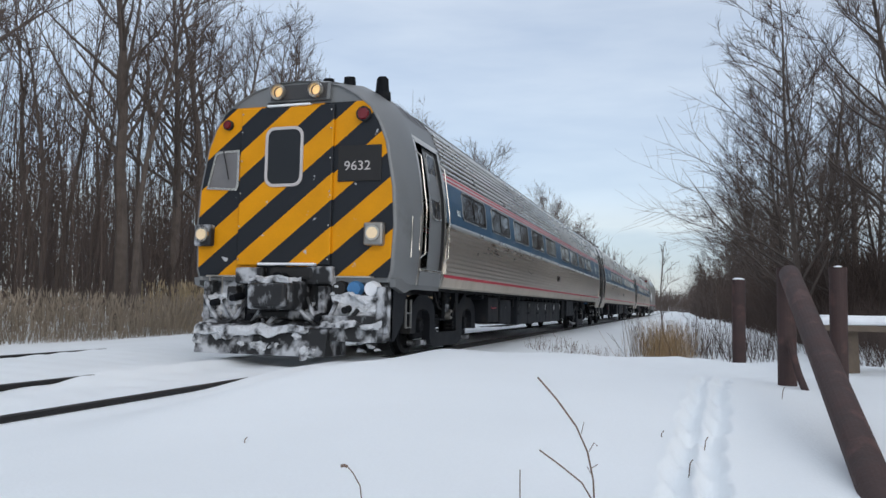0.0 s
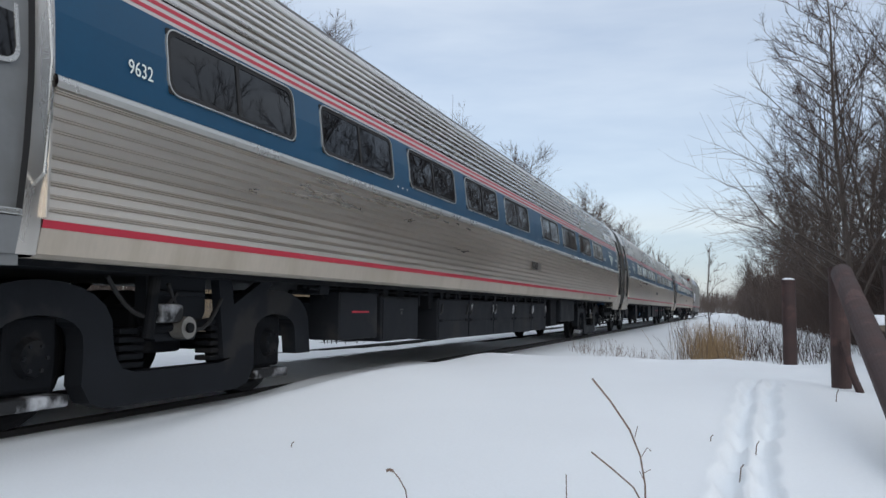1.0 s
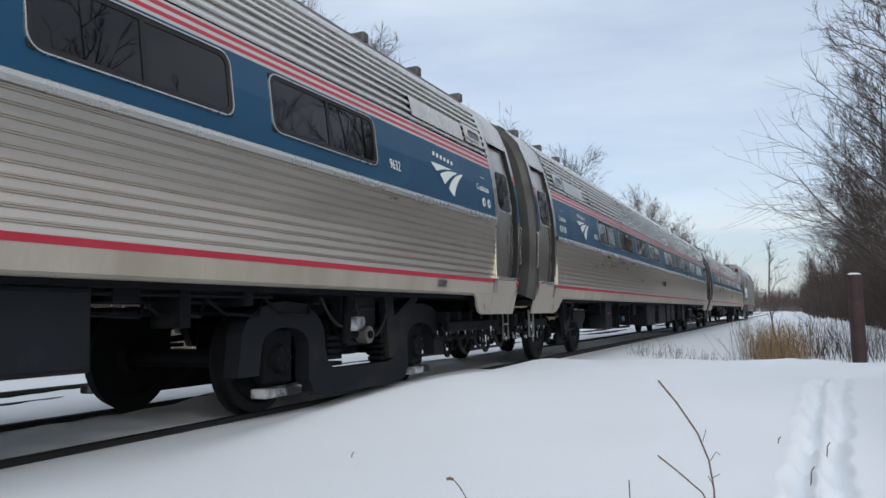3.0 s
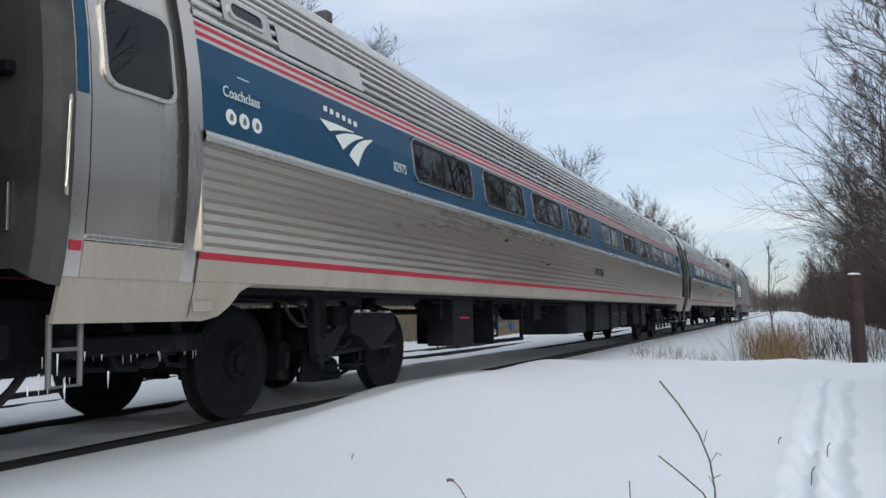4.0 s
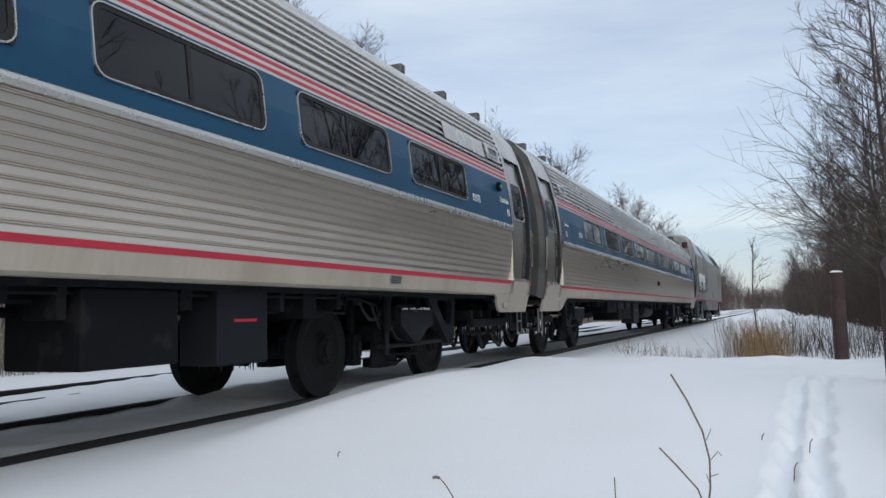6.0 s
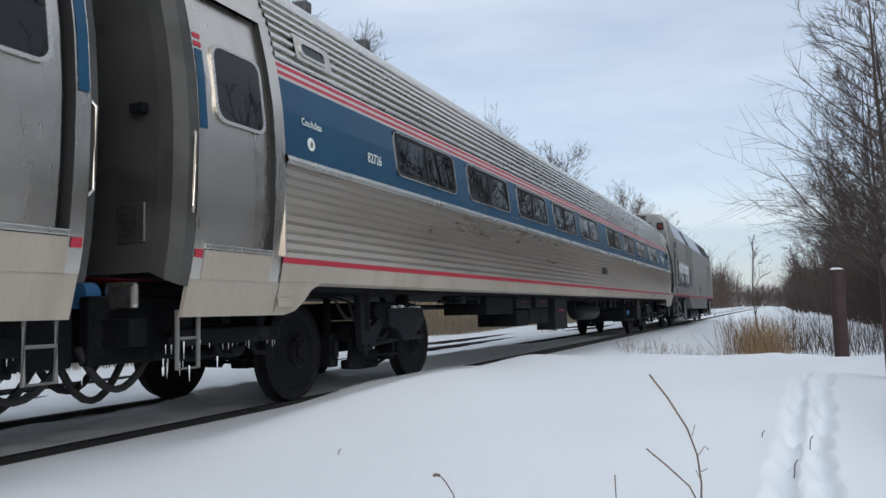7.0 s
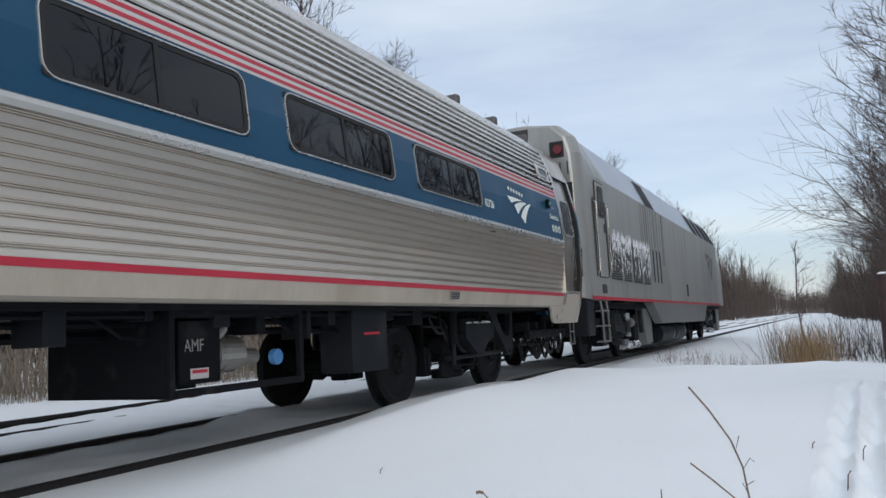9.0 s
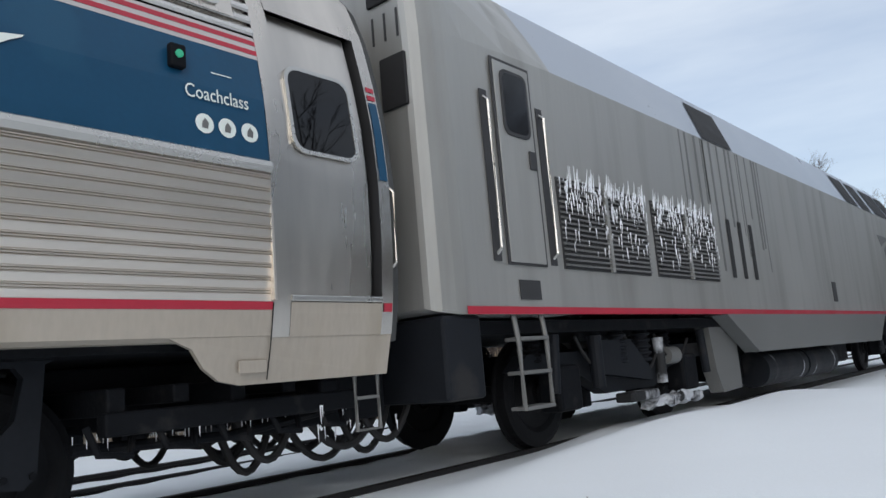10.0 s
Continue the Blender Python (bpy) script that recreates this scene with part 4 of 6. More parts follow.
    if side_number_y is not None:
        part("number_board", sheet(1, 1.53, 1.67, side_number_y - .03, side_number_y + .69, .016, 2), "steel_plain", car)
        side_text(car, number, side_number_y + .01, 1.54, .165, "rubber", squeeze=1.32, name="car_number", lift=.018)
    # small stencilled notices under the windows
    for k in range(2):
        for j in range(3):
            y = windows[2 + k * 3] - .34 + j * .13
            part("notice_bar", sheet(1, 2.12, 2.14, y, y + .04, .005, 1), "white", car)
    return car


def ragged(dims, seed, amount):
    """Box of crusted snow with a broken, lumpy outline."""
    bm = boxes(dims)
    bmesh.ops.subdivide_edges(bm, edges=bm.edges[:], cuts=9, use_grid_fill=True)
    for v in bm.verts:
        q = v.co * 6 + Vector((seed, seed * 2, 0))
        v.co += Vector(noise.noise_vector(q)) * amount + Vector(noise.noise_vector(q * 3.1)) * amount * .45
    return bm


def cab_nose(car):
    """Blunt driving end: grey wrap-round shroud, hazard-striped face, plug door, lamps, and the snowy pilot below."""
    oh = [(1.40, 1.06), (1.45, 1.2), (1.48, 1.8), (1.45, 2.3), (1.34, 2.9), (1.24, 3.15), (1.11, 3.37), (.9, 3.54), (.65, 3.68), (.33, 3.76), (0, 3.79)]

    built = {ob.name for ob in car.children_recursive}
    fine = []
    for i in range(len(oh) - 1):
        for f in (0, .5):
            fine.append((oh[i][0] * (1 - f) + oh[i + 1][0] * f, oh[i][1] * (1 - f) + oh[i + 1][1] * f))
    fine.append(oh[-1])
    rows = []
    n = len(fine)
    full_z = [1.05 + (3.96 - 1.05) * ((z - 1.06) / (3.79 - 1.06)) for x, z in fine]
    full = []
    for (x, z), fz in zip(fine, full_z):
        full.append((half(fz) if z < 3.7 else x * 1.0, fz))
    full[-1] = (0, 3.96)
    for y, k, sh in ((.13, -.02, .97), (.10, 0, 1.0), (.16, .1, 1.012), (.42, .55, 1.02), (.75, .9, 1.012), (1.0, 1.0, 1.004)):
        rows.append((y, [((fx * (1 - max(k, 0)) + gx * max(k, 0)) * sh, fz * (1 - max(k, 0)) + gz * max(k, 0)) for (fx, fz), (gx, gz) in zip(fine, full)]))
    bm = bmesh.new()
    rings = []
    for y, pts in rows:
        loop = pts + [(-x, z) for x, z in pts[::-1][1:]]
        rings.append([bm.verts.new((x, y, z)) for x, z in loop])
    for a, b in zip(rings, rings[1:]):
        for k in range(len(a) - 1):
            bm.faces.new((a[k], a[k + 1], b[k + 1], b[k]))
    part("nose_shroud", bm, "grey", car, "worn grey wrap-round nose shell", smooth=True)
    # roof and lower skirt from the shroud to the saloon
    for s in (1, -1):
        zs = np.linspace(3.1, 3.96, 12)
        part("roof_end", extrude_y(bmesh.new(), side_line([(half(z), z) for z in zs[:5]], s), 1.0, 2.20), "grey", car, smooth=True)
        part("roof_shoulder", extrude_y(bmesh.new(), side_line([(half(z), z) for z in zs[4:]], s), 1.0, 2.20), "roof", car, "dark roof over the cab door", smooth=True)
        for yy in (1.15, 1.5, 1.85):
            part("roof_strap", extrude_y(bmesh.new(), side_line([(half(z) + .02, z + .01) for z in zs[4:]], s), yy, yy + .06), "black", car)
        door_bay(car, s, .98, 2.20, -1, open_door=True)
        bm = bmesh.new()
        prism_x(bm, [(.12, 1.10), (.14, 1.0), (.5, .93), (.75, .97), (1.0, .99), (2.1, .99), (2.1, 1.06), (1.0, 1.08), (.4, 1.12)], 1.42 * s, 1.50 * s)
        part("nose_skirt", bm, "grey", car)
        bm = bmesh.new()
        tube(bm, [(1.50 * s, .55, 1.38), (1.565 * s, .55, 1.42), (1.575 * s, .55, 1.95), (1.51 * s, .55, 2.0)], .014)
        part("grab_rail", bm, "belt", car)
        bm = bmesh.new()
        box(bm, 1.515 * s, 1.53 * s, .48, .54, 1.45, 1.95, .005)
        part("rail_shadow_plate", bm, "grey", car)
    bm = bmesh.new()
    pl = [(x * .99, z) for x, z in fine]
    prism_y(bm, pl + [(-x, z) for x, z in pl[::-1][1:]], .14, .22)
    part("nose_bulkhead", bm, "grey", car)
    # striped face
    loop = [(x * .985, z * .995 + .02) for x, z in fine if z > 1.1]
    loop = [(1.40, 1.12)] + [p for p in loop if p[1] < 3.46]
    top = loop[-1][1]
    outl = loop + [(-x, z) for x, z in loop[::-1]]
    bm = bmesh.new()
    prism_y(bm, outl, .105, .17)
    part("striped_face", bm, "hazard", car, "black and yellow hazard-striped end panel")
    bm = bmesh.new()
    box(bm, -.80, .60, .055, .11, 1.27, 3.43, .018)
    door = part("plug_door", bm, "hazard", car, "striped centre door, scuffed paint")
    bm = bmesh.new()
    ring(bm, rounded(-.405, .165, 2.33, 3.15, .13), rounded(-.365, .125, 2.37, 3.11, .10), lambda x, z, d: (x, .040 - d, z), .03)
    rim = part("window_rim", bm, "white", door, "white-painted rounded window rim")
    bm = bmesh.new()
    bm.faces.new([bm.verts.new((x, .050, z)) for x, z in rounded(-.38, .14, 2.355, 3.125, .11)])
    part("pane", bm, "dark_glass", rim)
    for z in (1.35, 1.8, 2.25, 2.7, 3.1, 3.35):
        for x in (-.77, .57):
            part("door_bolt", cyl(bmesh.new(), (x, .055, z), (x, .042, z), .012, n=6), "steel_plain", door)
    # side window with wiper
    lw = [(-1.34, 2.33), (-.86, 2.30), (-.83, 2.36), (-.83, 2.87), (-1.16, 2.86), (-1.22, 2.82)]
    inn = [(-1.30, 2.36), (-.89, 2.335), (-.865, 2.37), (-.865, 2.835), (-1.15, 2.825), (-1.19, 2.80)]
    bm = bmesh.new()
    ring(bm, lw, inn, lambda x, z, d: (x, .085 - d, z), .03)
    w = part("side_window", bm, "steel_plain", car, "angled cab window with metal frame")
    bm = bmesh.new()
    bm.faces.new([bm.verts.new((x, .098, z)) for x, z in inn])
    part("pane", bm, "lit_glass", w)
    bm = bmesh.new()
    tube(bm, [(-1.10, .08, 2.90), (-1.05, .07, 2.75), (-.98, .07, 2.46)], .008, 5)
    part("wiper", bm, "rubber", w)
    bm = bmesh.new()
    box(bm, .66, 1.28, .085, .108, 2.38, 2.86, .01)
    plate = part("number_plate_panel", bm, "rubber", car, "black panel with white car number")
    m = Matrix.Translation((.75, .083, 2.53)) @ Euler((radians(90), 0, 0)).to_matrix().to_4x4()
    text_mesh("car_number", "9632", .175, "white", m, plate, squeeze=1.1)
    # headlamp housing on the roof edge
    bm = bmesh.new()
    prism_x(bm, [(.07, 3.50), (.10, 3.74), (.55, 3.84), (.55, 3.5)], -.42, .52)
    hh = part("headlamp_housing", bm, "grey", car)
    bm = bmesh.new()
    prism_x(bm, [(.055, 3.52), (.085, 3.73), (.10, 3.73), (.07, 3.52)], -.36, .47)
    part("lamp_bezel", bm, "grille", hh)
    for x in (-.22, .34):
        bm = bmesh.new()
        cyl(bm, (x, .075, 3.625), (x, .052, 3.62), .078, .070, n=20)
        part("headlamp", bm, "lamp", hh, "lit warm headlamp")
        bm = bmesh.new()
        ring(bm, [(x + .105 * math.cos(a), 3.622 + .105 * math.sin(a)) for a in np.linspace(0, math.tau, 24, endpoint=False)], [(x + .078 * math.cos(a), 3.622 + .078 * math.sin(a)) for a in np.linspace(0, math.tau, 24, endpoint=False)], lambda u, v, d: (u, .028 + d, v), .05)
        part("lamp_ring", bm, "steel_plain", hh)
    for x, z, r, mt in ((-1.02, 3.22, .06, "marker"), (1.02, 3.27, .085, "marker")):
        bm = bmesh.new()
        cyl(bm, (x, .12, z), (x, .05, z), r * 1.18, n=18)
        base = part("marker_lamp", bm, "rubber", car)
        bm = bmesh.new()
        cyl(bm, (x, .055, z), (x, .025, z), r, r * .8, n=18)
        part("lens", bm, mt, base, "unlit red marker lens")
    for x in (-1.32, 1.22):
        bm = bmesh.new()
        box(bm, x - .135, x + .135, .0, .12, 1.53, 1.83, .03)
        hs = part("ditch_light", bm, "caked" if x < 0 else "bare", car)
        bm = bmesh.new()
        cyl(bm, (x, .02, 1.69), (x, -.025, 1.69), .11, .10, n=20)
        part("bezel", bm, "steel_plain", hs)
        bm = bmesh.new()
        cyl(bm, (x, -.02, 1.69), (x, -.035, 1.69), .075, n=20)
        part("lens", bm, "lamp_low", hs, "lit lamp lens")
    # roof horns and beacon
    bm = bmesh.new()
    cyl(bm, (1.0, .85, 3.62), (1.0, .85, 3.74), .13, .12, n=16)
    cyl(bm, (1.0, .85, 3.74), (1.0, .85, 3.93), .10, .085, n=16)
    cyl(bm, (1.0, .85, 3.93), (1.0, .85, 3.96), .075, .06, n=16)
    part("beacon", bm, "black", car, "dark roof beacon")
    for x in (.30, .62):
        bm = bmesh.new()
        cyl(bm, (x, .5, 3.78), (x, .5, 3.90), .09, .08, n=14)
        part("roof_dome", bm, "black", car)
    # tape of snow on ledges
    part("snow_ledge", boxes((-.40, .25, .03, .10, 3.43, 3.46), bevel=.012), "ice", car)
    part("snow_ledge", boxes((-.42, .42, -.05, .06, 1.265, 1.30), bevel=.015), "ice", car)
    # pilot, coupler pocket and hoses, caked with snow
    bm = bmesh.new()
    box(bm, -1.35, 1.42, .18, .30, .30, 1.10, .03)
    box(bm, -.78, -.35, .0, .2, 1.02, 1.24, .03)
    box(bm, .28, .66, .0, .2, 1.02, 1.26, .03)
    prism_x(bm, [(-.32, .10), (-.25, .44), (.05, .55), (.3, .5), (.3, .10)], -1.15, .75)
    prism_x(bm, [(-.2, .30), (-.16, .62), (.3, .66), (.3, .28)], .62, 1.32)
    part("pilot", bm, "caked", car, "pilot plate thickly caked with snow")
    bm = bmesh.new()
    box(bm, -.36, .30, -.38, .2, .68, 1.06, .05)
    head = part("coupler", bm, "caked", car, "snow-caked coupler head")
    part("knuckle", boxes((-.28, .26, -.50, -.39, .72, 1.02), bevel=.04), "caked", head)
    part("pin_lifter", cyl(bmesh.new(), (-.02, -.2, 1.07), (-.02, .15, 1.07), .10, n=20), "black", head)
    part("carrier", boxes((-.55, .5, -.05, .2, .55, .675), bevel=.03), "caked", head)
    bm = bmesh.new()
    box(bm, -.25, .40, -.02, .15, 1.07, 1.25, .05)
    part("buffer_shield", bm, "rubber", car)
    for x, w, z0, z1 in ((-1.25, .10, .45, 1.05), (-.88, .14, .50, .98), (-.60, .08, .42, 1.0), (.48, .10, .45, 1.0), (.72, .12, .40, .86), (1.30, .10, .40, 1.0)):
        part("pilot_bracket", boxes((x, x + w, -.02, .2, z0, z1), bevel=.02), "caked" if w > .09 else "black", car)
    for x, z in ((-.72, .85), (-.45, .60), (.55, .62), (.92, .72), (-1.02, .78)):
        part("air_cock", cyl(bmesh.new(), (x, .1, z), (x, -.14, z - .03), .055, .045, n=12), "black", car)
    part("pilot_step", ragged((.62, 1.36, -.26, .1, .47, .535), 3, .05), "packed", car, "step tread covered with snow")
    part("snow_apron", ragged((-1.12, .45, -.36, -.22, .36, .46), 4, .075), "packed", car, "ridge of packed snow")
    part("snow_crust", ragged((.70, 1.30, -.03, .19, .60, .88), 8, .07), "packed", car, "crust of snow frozen to the pilot")
    part("snow_crust", ragged((-1.24, -.72, .02, .19, .56, .86), 9, .08), "packed", car, "crust of snow frozen to the pilot")
    part("snow_crust", ragged((-.30, .28, -.42, -.05, 1.03, 1.10), 10, .05), "packed", car, "crust of snow on the coupler")
    for x0, x1, d, z in ((-1.2, -.5, .35, .86), (-.9, -.25, .3, .8), (.35, .8, .3, .85), (.2, 1.1, .28, .75), (-.3, .35, .2, .55), (-1.05, -.1, .25, .62)):
        bm = bmesh.new()
        tube(bm, sag((x0, -.05, z), (x1, -.12, z - .05), d, 11), .03, 6)
        part("coupler_hose", bm, "caked", car)
    bm = bmesh.new()
    for x in (-1.18, -.98):
        tube(bm, [(x, .1, 1.12), (x, .02, 1.12), (x, .02, .55), (x, .1, .5)], .012, 5)
    tube(bm, [(-1.25, .04, 1.12), (-.75, .04, 1.12)], .014, 5)
    tube(bm, [(.7, .05, 1.12), (.72, -.02, 1.12), (1.22, -.02, 1.12), (1.24, .05, 1.12)], .014, 5)
    part("uncoupling_rod", bm, "steel_plain", car)
    for x, mt in ((.74, "rubber"), (.95, "blue_cap"), (1.19, "ice")):
        bm = bmesh.new()
        cyl(bm, (x, .18, .98), (x, .06, .97), .105, .09, n=16)
        part("hose_socket", bm, mt, car)
    bm = bmesh.new()
    prism_x(bm, [(.2, 1.05), (.9, 1.0), (.75, .55), (.35, .3), (.2, .3)], 1.34, 1.42)
    part("pilot_wing", bm, "box", car)
    rng = random.Random(5)
    bm = bmesh.new()
    for k in range(46):
        x, z = rng.uniform(-1.2, 1.3), rng.choice((rng.uniform(.14, .42), rng.uniform(.45, 1.05)))
        r = rng.uniform(.018, .06)
        y = (-.27 if x < .75 and z < .4 else .13) - rng.uniform(0, .06)
        res_ = bmesh.ops.create_icosphere(bm, subdivisions=2, radius=r, matrix=Matrix.Translation((x, y, z)) @ Matrix.Diagonal((rng.uniform(.9, 2.4), .6, rng.uniform(.5, 1.5), 1)))
        for v in res_["verts"]:
            v.co += Vector(noise.noise_vector(v.co * 16)) * r * .9 + Vector(noise.noise_vector(v.co * 45)) * r * .35
    tagged(part("packed_snow", bm, "packed", car, "lumps of packed snow"), kind="stuff")
    # the whole blunt end stands a little back from the coupling line
    for ob in car.children_recursive:
        if ob.name not in built and ob.type == "MESH":
            for v in ob.data.vertices:
                v.co.y += .14 * min(1, max(0, (1.0 - v.co.y) / .6))


cab_car = passenger_car("cab_car", "stainless cab car with hazard-striped end and blue window band", [3.08, 5.12, 7.16, 9.2, 11.22, 13.84, 15.86, 17.88, 19.9], number="9632", number_y=2.74,
                        logo_at=22.70, text_y=23.98, discs=(24.2, 24.37), side_number_y=13.0, cab=True, trucks=(truck_outside, truck_outside),
                        equip=((6.1, 7.0, .45, .95, "label"), (7.1, 8.2, .40, .92, "box"), (8.9, 15.4, .36, .92, "long"), (15.9, 16.5, .42, 1.0, "black"), (16.9, 18.6, .5, 1.0, "box")))
side_text(cab_car, "9632", 21.74, 2.21, .135, "pale", squeeze=.82, name="car_number")
cab_nose(cab_car)
coach_a = passenger_car("coach", "stainless coach with dark blue window band and red stripes", [4.46, 6.45, 8.43, 10.42, 13.05, 15.1, 17.17, 19.22, 21.28], number="82975", number_y=4.02,
                        logo_at=2.78, text_y=1.58, discs=(1.66, 1.80, 1.94), side_number_y=12.17, equip=((6.05, 6.69, .44, 1.02, "label"), (7.32, 8.6, .42, 1.02, "open"), (9.2, 9.6, .72, 1.0, "black"), (11.15, 12.5, .43, 1.0, "box"), (13.2, 14.55, .44, 1.0, "box"), (14.85, 15.68, .46, 1.0, "label"), (15.84, 16.6, .5, 1.0, "label"), (17.4, 18.2, .5, 1.0, "black"), (18.6, 19.2, .45, 1.02, "label")))
side_text(coach_a, "82975", 23.05, 2.21, .135, "pale", squeeze=.82, name="car_number")
side_text(coach_a, "Coachclass", 24.12, 2.33, .112, "pale", squeeze=.74, name="lettering")
coach_b = passenger_car("coach", "stainless coach beside the locomotive, blue band, red stripes", [3.28, 5.28, 7.28, 9.28, 11.28, 13.84, 15.87, 17.9, 19.94], number="82726", number_y=21.62,
                        logo_at=22.40, text_y=24.06, discs=(24.17, 24.31, 24.455), side_number_y=13.03, equip=((6.6, 7.8, .74, 1.0, "black"), (7.95, 8.55, .54, .80, "black"), (8.6, 9.75, .56, .82, "black"), (7.95, 8.75, .82, 1.0, "label"), (9.0, 9.75, .83, 1.0, "label"), (10.2, 11.08, .42, 1.03, "label"), (12.85, 14.75, .54, .92, "tank"), (15.2, 15.55, .8, 1.0, "black"), (17.0, 18.4, .44, 1.02, "open"), (19.15, 19.75, .45, 1.04, "label")))
side_text(coach_b, "82726", 2.7, 2.21, .135, "pale", squeeze=.82, name="car_number")
side_text(coach_b, "Coachclass", 1.62, 2.33, .09, "pale", squeeze=.74, name="lettering")
disc_badge(coach_b, 1.75, 2.19)
disc_badge(coach_a, 24.46, 2.21)
for cr_, yy in ((coach_a, 24.07), (coach_b, 23.98)):
    part("door_light", boxes((half(2.52), half(2.52) + .05, yy, yy + .09, 2.47, 2.60), bevel=.012), "black", cr_)
    bm = bmesh.new()
    cyl(bm, (half(2.52) + .045, yy + .045, 2.54), (half(2.52) + .06, yy + .045, 2.54), .022, n=12)
    part("lamp", bm, "green_lamp", cr_, "lit green door lamp")


def locomotive():
    """Silver monocoque diesel: flat sides, chamfered pale blue roof edge, raked cab, frosted grilles."""
    L = 20.9
    lo = tagged(new("locomotive"), "silver diesel locomotive with frosted grilles and red stripe", "locomotive", "train cars")
    sx, zb, zc, zt = 1.50, 1.18, 3.44, 4.30

    def sec(k, low=zb):
        return [(sx * k, low), (sx * k, zc), (1.02 * k, zt), (.55 * k, zt + .06)]
    y0, y1 = 1.9, 18.4
    for s in (1, -1):
        part("side_wall", extrude_y(bmesh.new(), [(sx * s, zb + .06), (sx * s, zc)], y0, y1), "loco", lo, "flat silver painted side, streaked")
        part("roof_edge", extrude_y(bmesh.new(), [(sx * s, zc), (1.02 * s, zt)], y0, y1), "loco_blue", lo, "pale blue chamfered roof edge")
        part("red_stripe", boxes((min(sx * s, (sx + .006) * s), max(sx * s, (sx + .006) * s), y0, y1, zb, zb + .06)), "red", lo)
        part("red_stripe", boxes((min(sx * s, (sx + .006) * s), max(sx * s, (sx + .006) * s), .36, y0, zb, zb + .06)), "red", lo)
        bm = bmesh.new()
        outl = [(5.5, zb), (6.5, .68), (13.9, .64), (14.7, zb)]
        prism_x(bm, outl, 1.30 * s, 1.505 * s)
        part("tank_skirt", bm, "loco_low", lo, "grey lower skirt")
        # dark panels and windows on the chamfer

        def cham(y, t, d=.012):
            x, z = sx + (1.02 - sx) * t, zc + (zt - zc) * t
            return ((x + d * .89) * s, y, z + d * .45)
        for a, b in ((5.5, 6.55), (12.9, 13.9), (14.2, 15.1), (15.5, 16.9), (17.1, 18.1)):
            bm = bmesh.new()
            bm.faces.new([bm.verts.new(cham(y, t)) for y, t in ((a, .0), (b, .0), (b + .55, .85), (a + .55, .85))])
            part("dark_panel", bm, "rubber", lo)
        # cab windscreen rake
        bm = bmesh.new()
        rows = ((y1, sx, zc, 1.02, zt), (19.3, 1.45, 3.2, 1.0, 3.95), (L, 1.35, 2.45, .9, 2.75), (L + .12, 1.3, 1.2, .9, 1.2))
        rr = [[bm.verts.new((xa * s, y, zb)), bm.verts.new((xa * s, y, za)), bm.verts.new((xb * s, y, zb2)), bm.verts.new((0, y, zb2 + .04))] for y, xa, za, xb, zb2 in rows]
        for p, q in zip(rr, rr[1:]):
            for k in range(3):
                bm.faces.new((p[k], p[k + 1], q[k + 1], q[k]))
        part("cab_nose", bm, "loco", lo)
        bm = bmesh.new()
        bm.faces.new([bm.verts.new((x * s, y, z)) for x, y, z in ((1.5 + .006, 18.0, 3.38), (1.504, 18.42, 3.38), (1.462, 19.2, 3.05), (1.462, 19.2, 2.8), (1.506, 18.0, 2.8))])
        part("cab_window", bm, "dark_glass", lo)
        # rear side door with grab rails
        x = sx * s
        part("door_frame", boxes((x, x + .014 * s, .93, 1.50, 1.58, 3.35), bevel=.004), "grille", lo)
        d = part("side_door", boxes((x + .004 * s, x + .022 * s, .96, 1.47, 1.60, 3.32), bevel=.005), "loco", lo, "silver side door with small window")
        bm = bmesh.new()
        prism_x(bm, rounded(1.03, 1.42, 2.68, 3.26, .08), x + .022 * s, x + .034 * s)
        part("door_window_rim", bm, "grille", d)
        bm = bmesh.new()
        bm.faces.new([bm.verts.new((x + .036 * s, y, z)) for y, z in rounded(1.06, 1.39, 2.71, 3.23, .07)])
        part("pane", bm, "dark_glass", d)
        part("latch", boxes((x + .02 * s, x + .04 * s, 1.36, 1.46, 2.42, 2.58), bevel=.005), "grille", d)
        for yy in (.80, 1.62):
            bm = bmesh.new()
            tube(bm, [(x, yy, 1.66), (x + .05 * s, yy, 1.7), (x + .05 * s, yy, 2.92), (x, yy, 2.96)], .016, 6)
            part("grab_rail", bm, "belt", lo)
            # flat dark plate paints the shade of the hollow behind the rail
            part("rail_recess_shade", boxes((x, x + .006 * s, yy - .05, yy + .05, 1.60, 3.02)), "grille", lo)
        # grilles with slats, iced over
        for a, b in ((1.78, 3.50), (3.68, 5.42)):
            g = part("grille", boxes((x, x + .01 * s, a, b, 1.58, 2.42)), "grille", lo, "louvred grille crusted with frost")
            for k in range(17):
                z = 1.61 + k * .048
                bm = bmesh.new()
                prism_y(bm, [(x + .010 * s, z), (x + .034 * s, z - .006), (x + .036 * s, z + .004), (x + .010 * s, z + .022)], a + .02, b - .02)
                part("slat", bm, "loco_low", g)
            part("mullion", boxes((x, x + .04 * s, (a + b) / 2 - .025, (a + b) / 2 + .025, 1.58, 2.42)), "loco", g)
            rng = random.Random(int(a * 7) + s)
            bm = bmesh.new()
            for k in range(240):
                yy = a + (b - a) * (rng.random() if k % 3 else rng.choice((.12, .33, .62, .86)) + rng.gauss(0, .05))
                zz = rng.choice((rng.uniform(2.15, 2.44), rng.uniform(1.75, 2.44)))
                ln = rng.uniform(.02, .13)
                w = rng.uniform(.003, .0075)
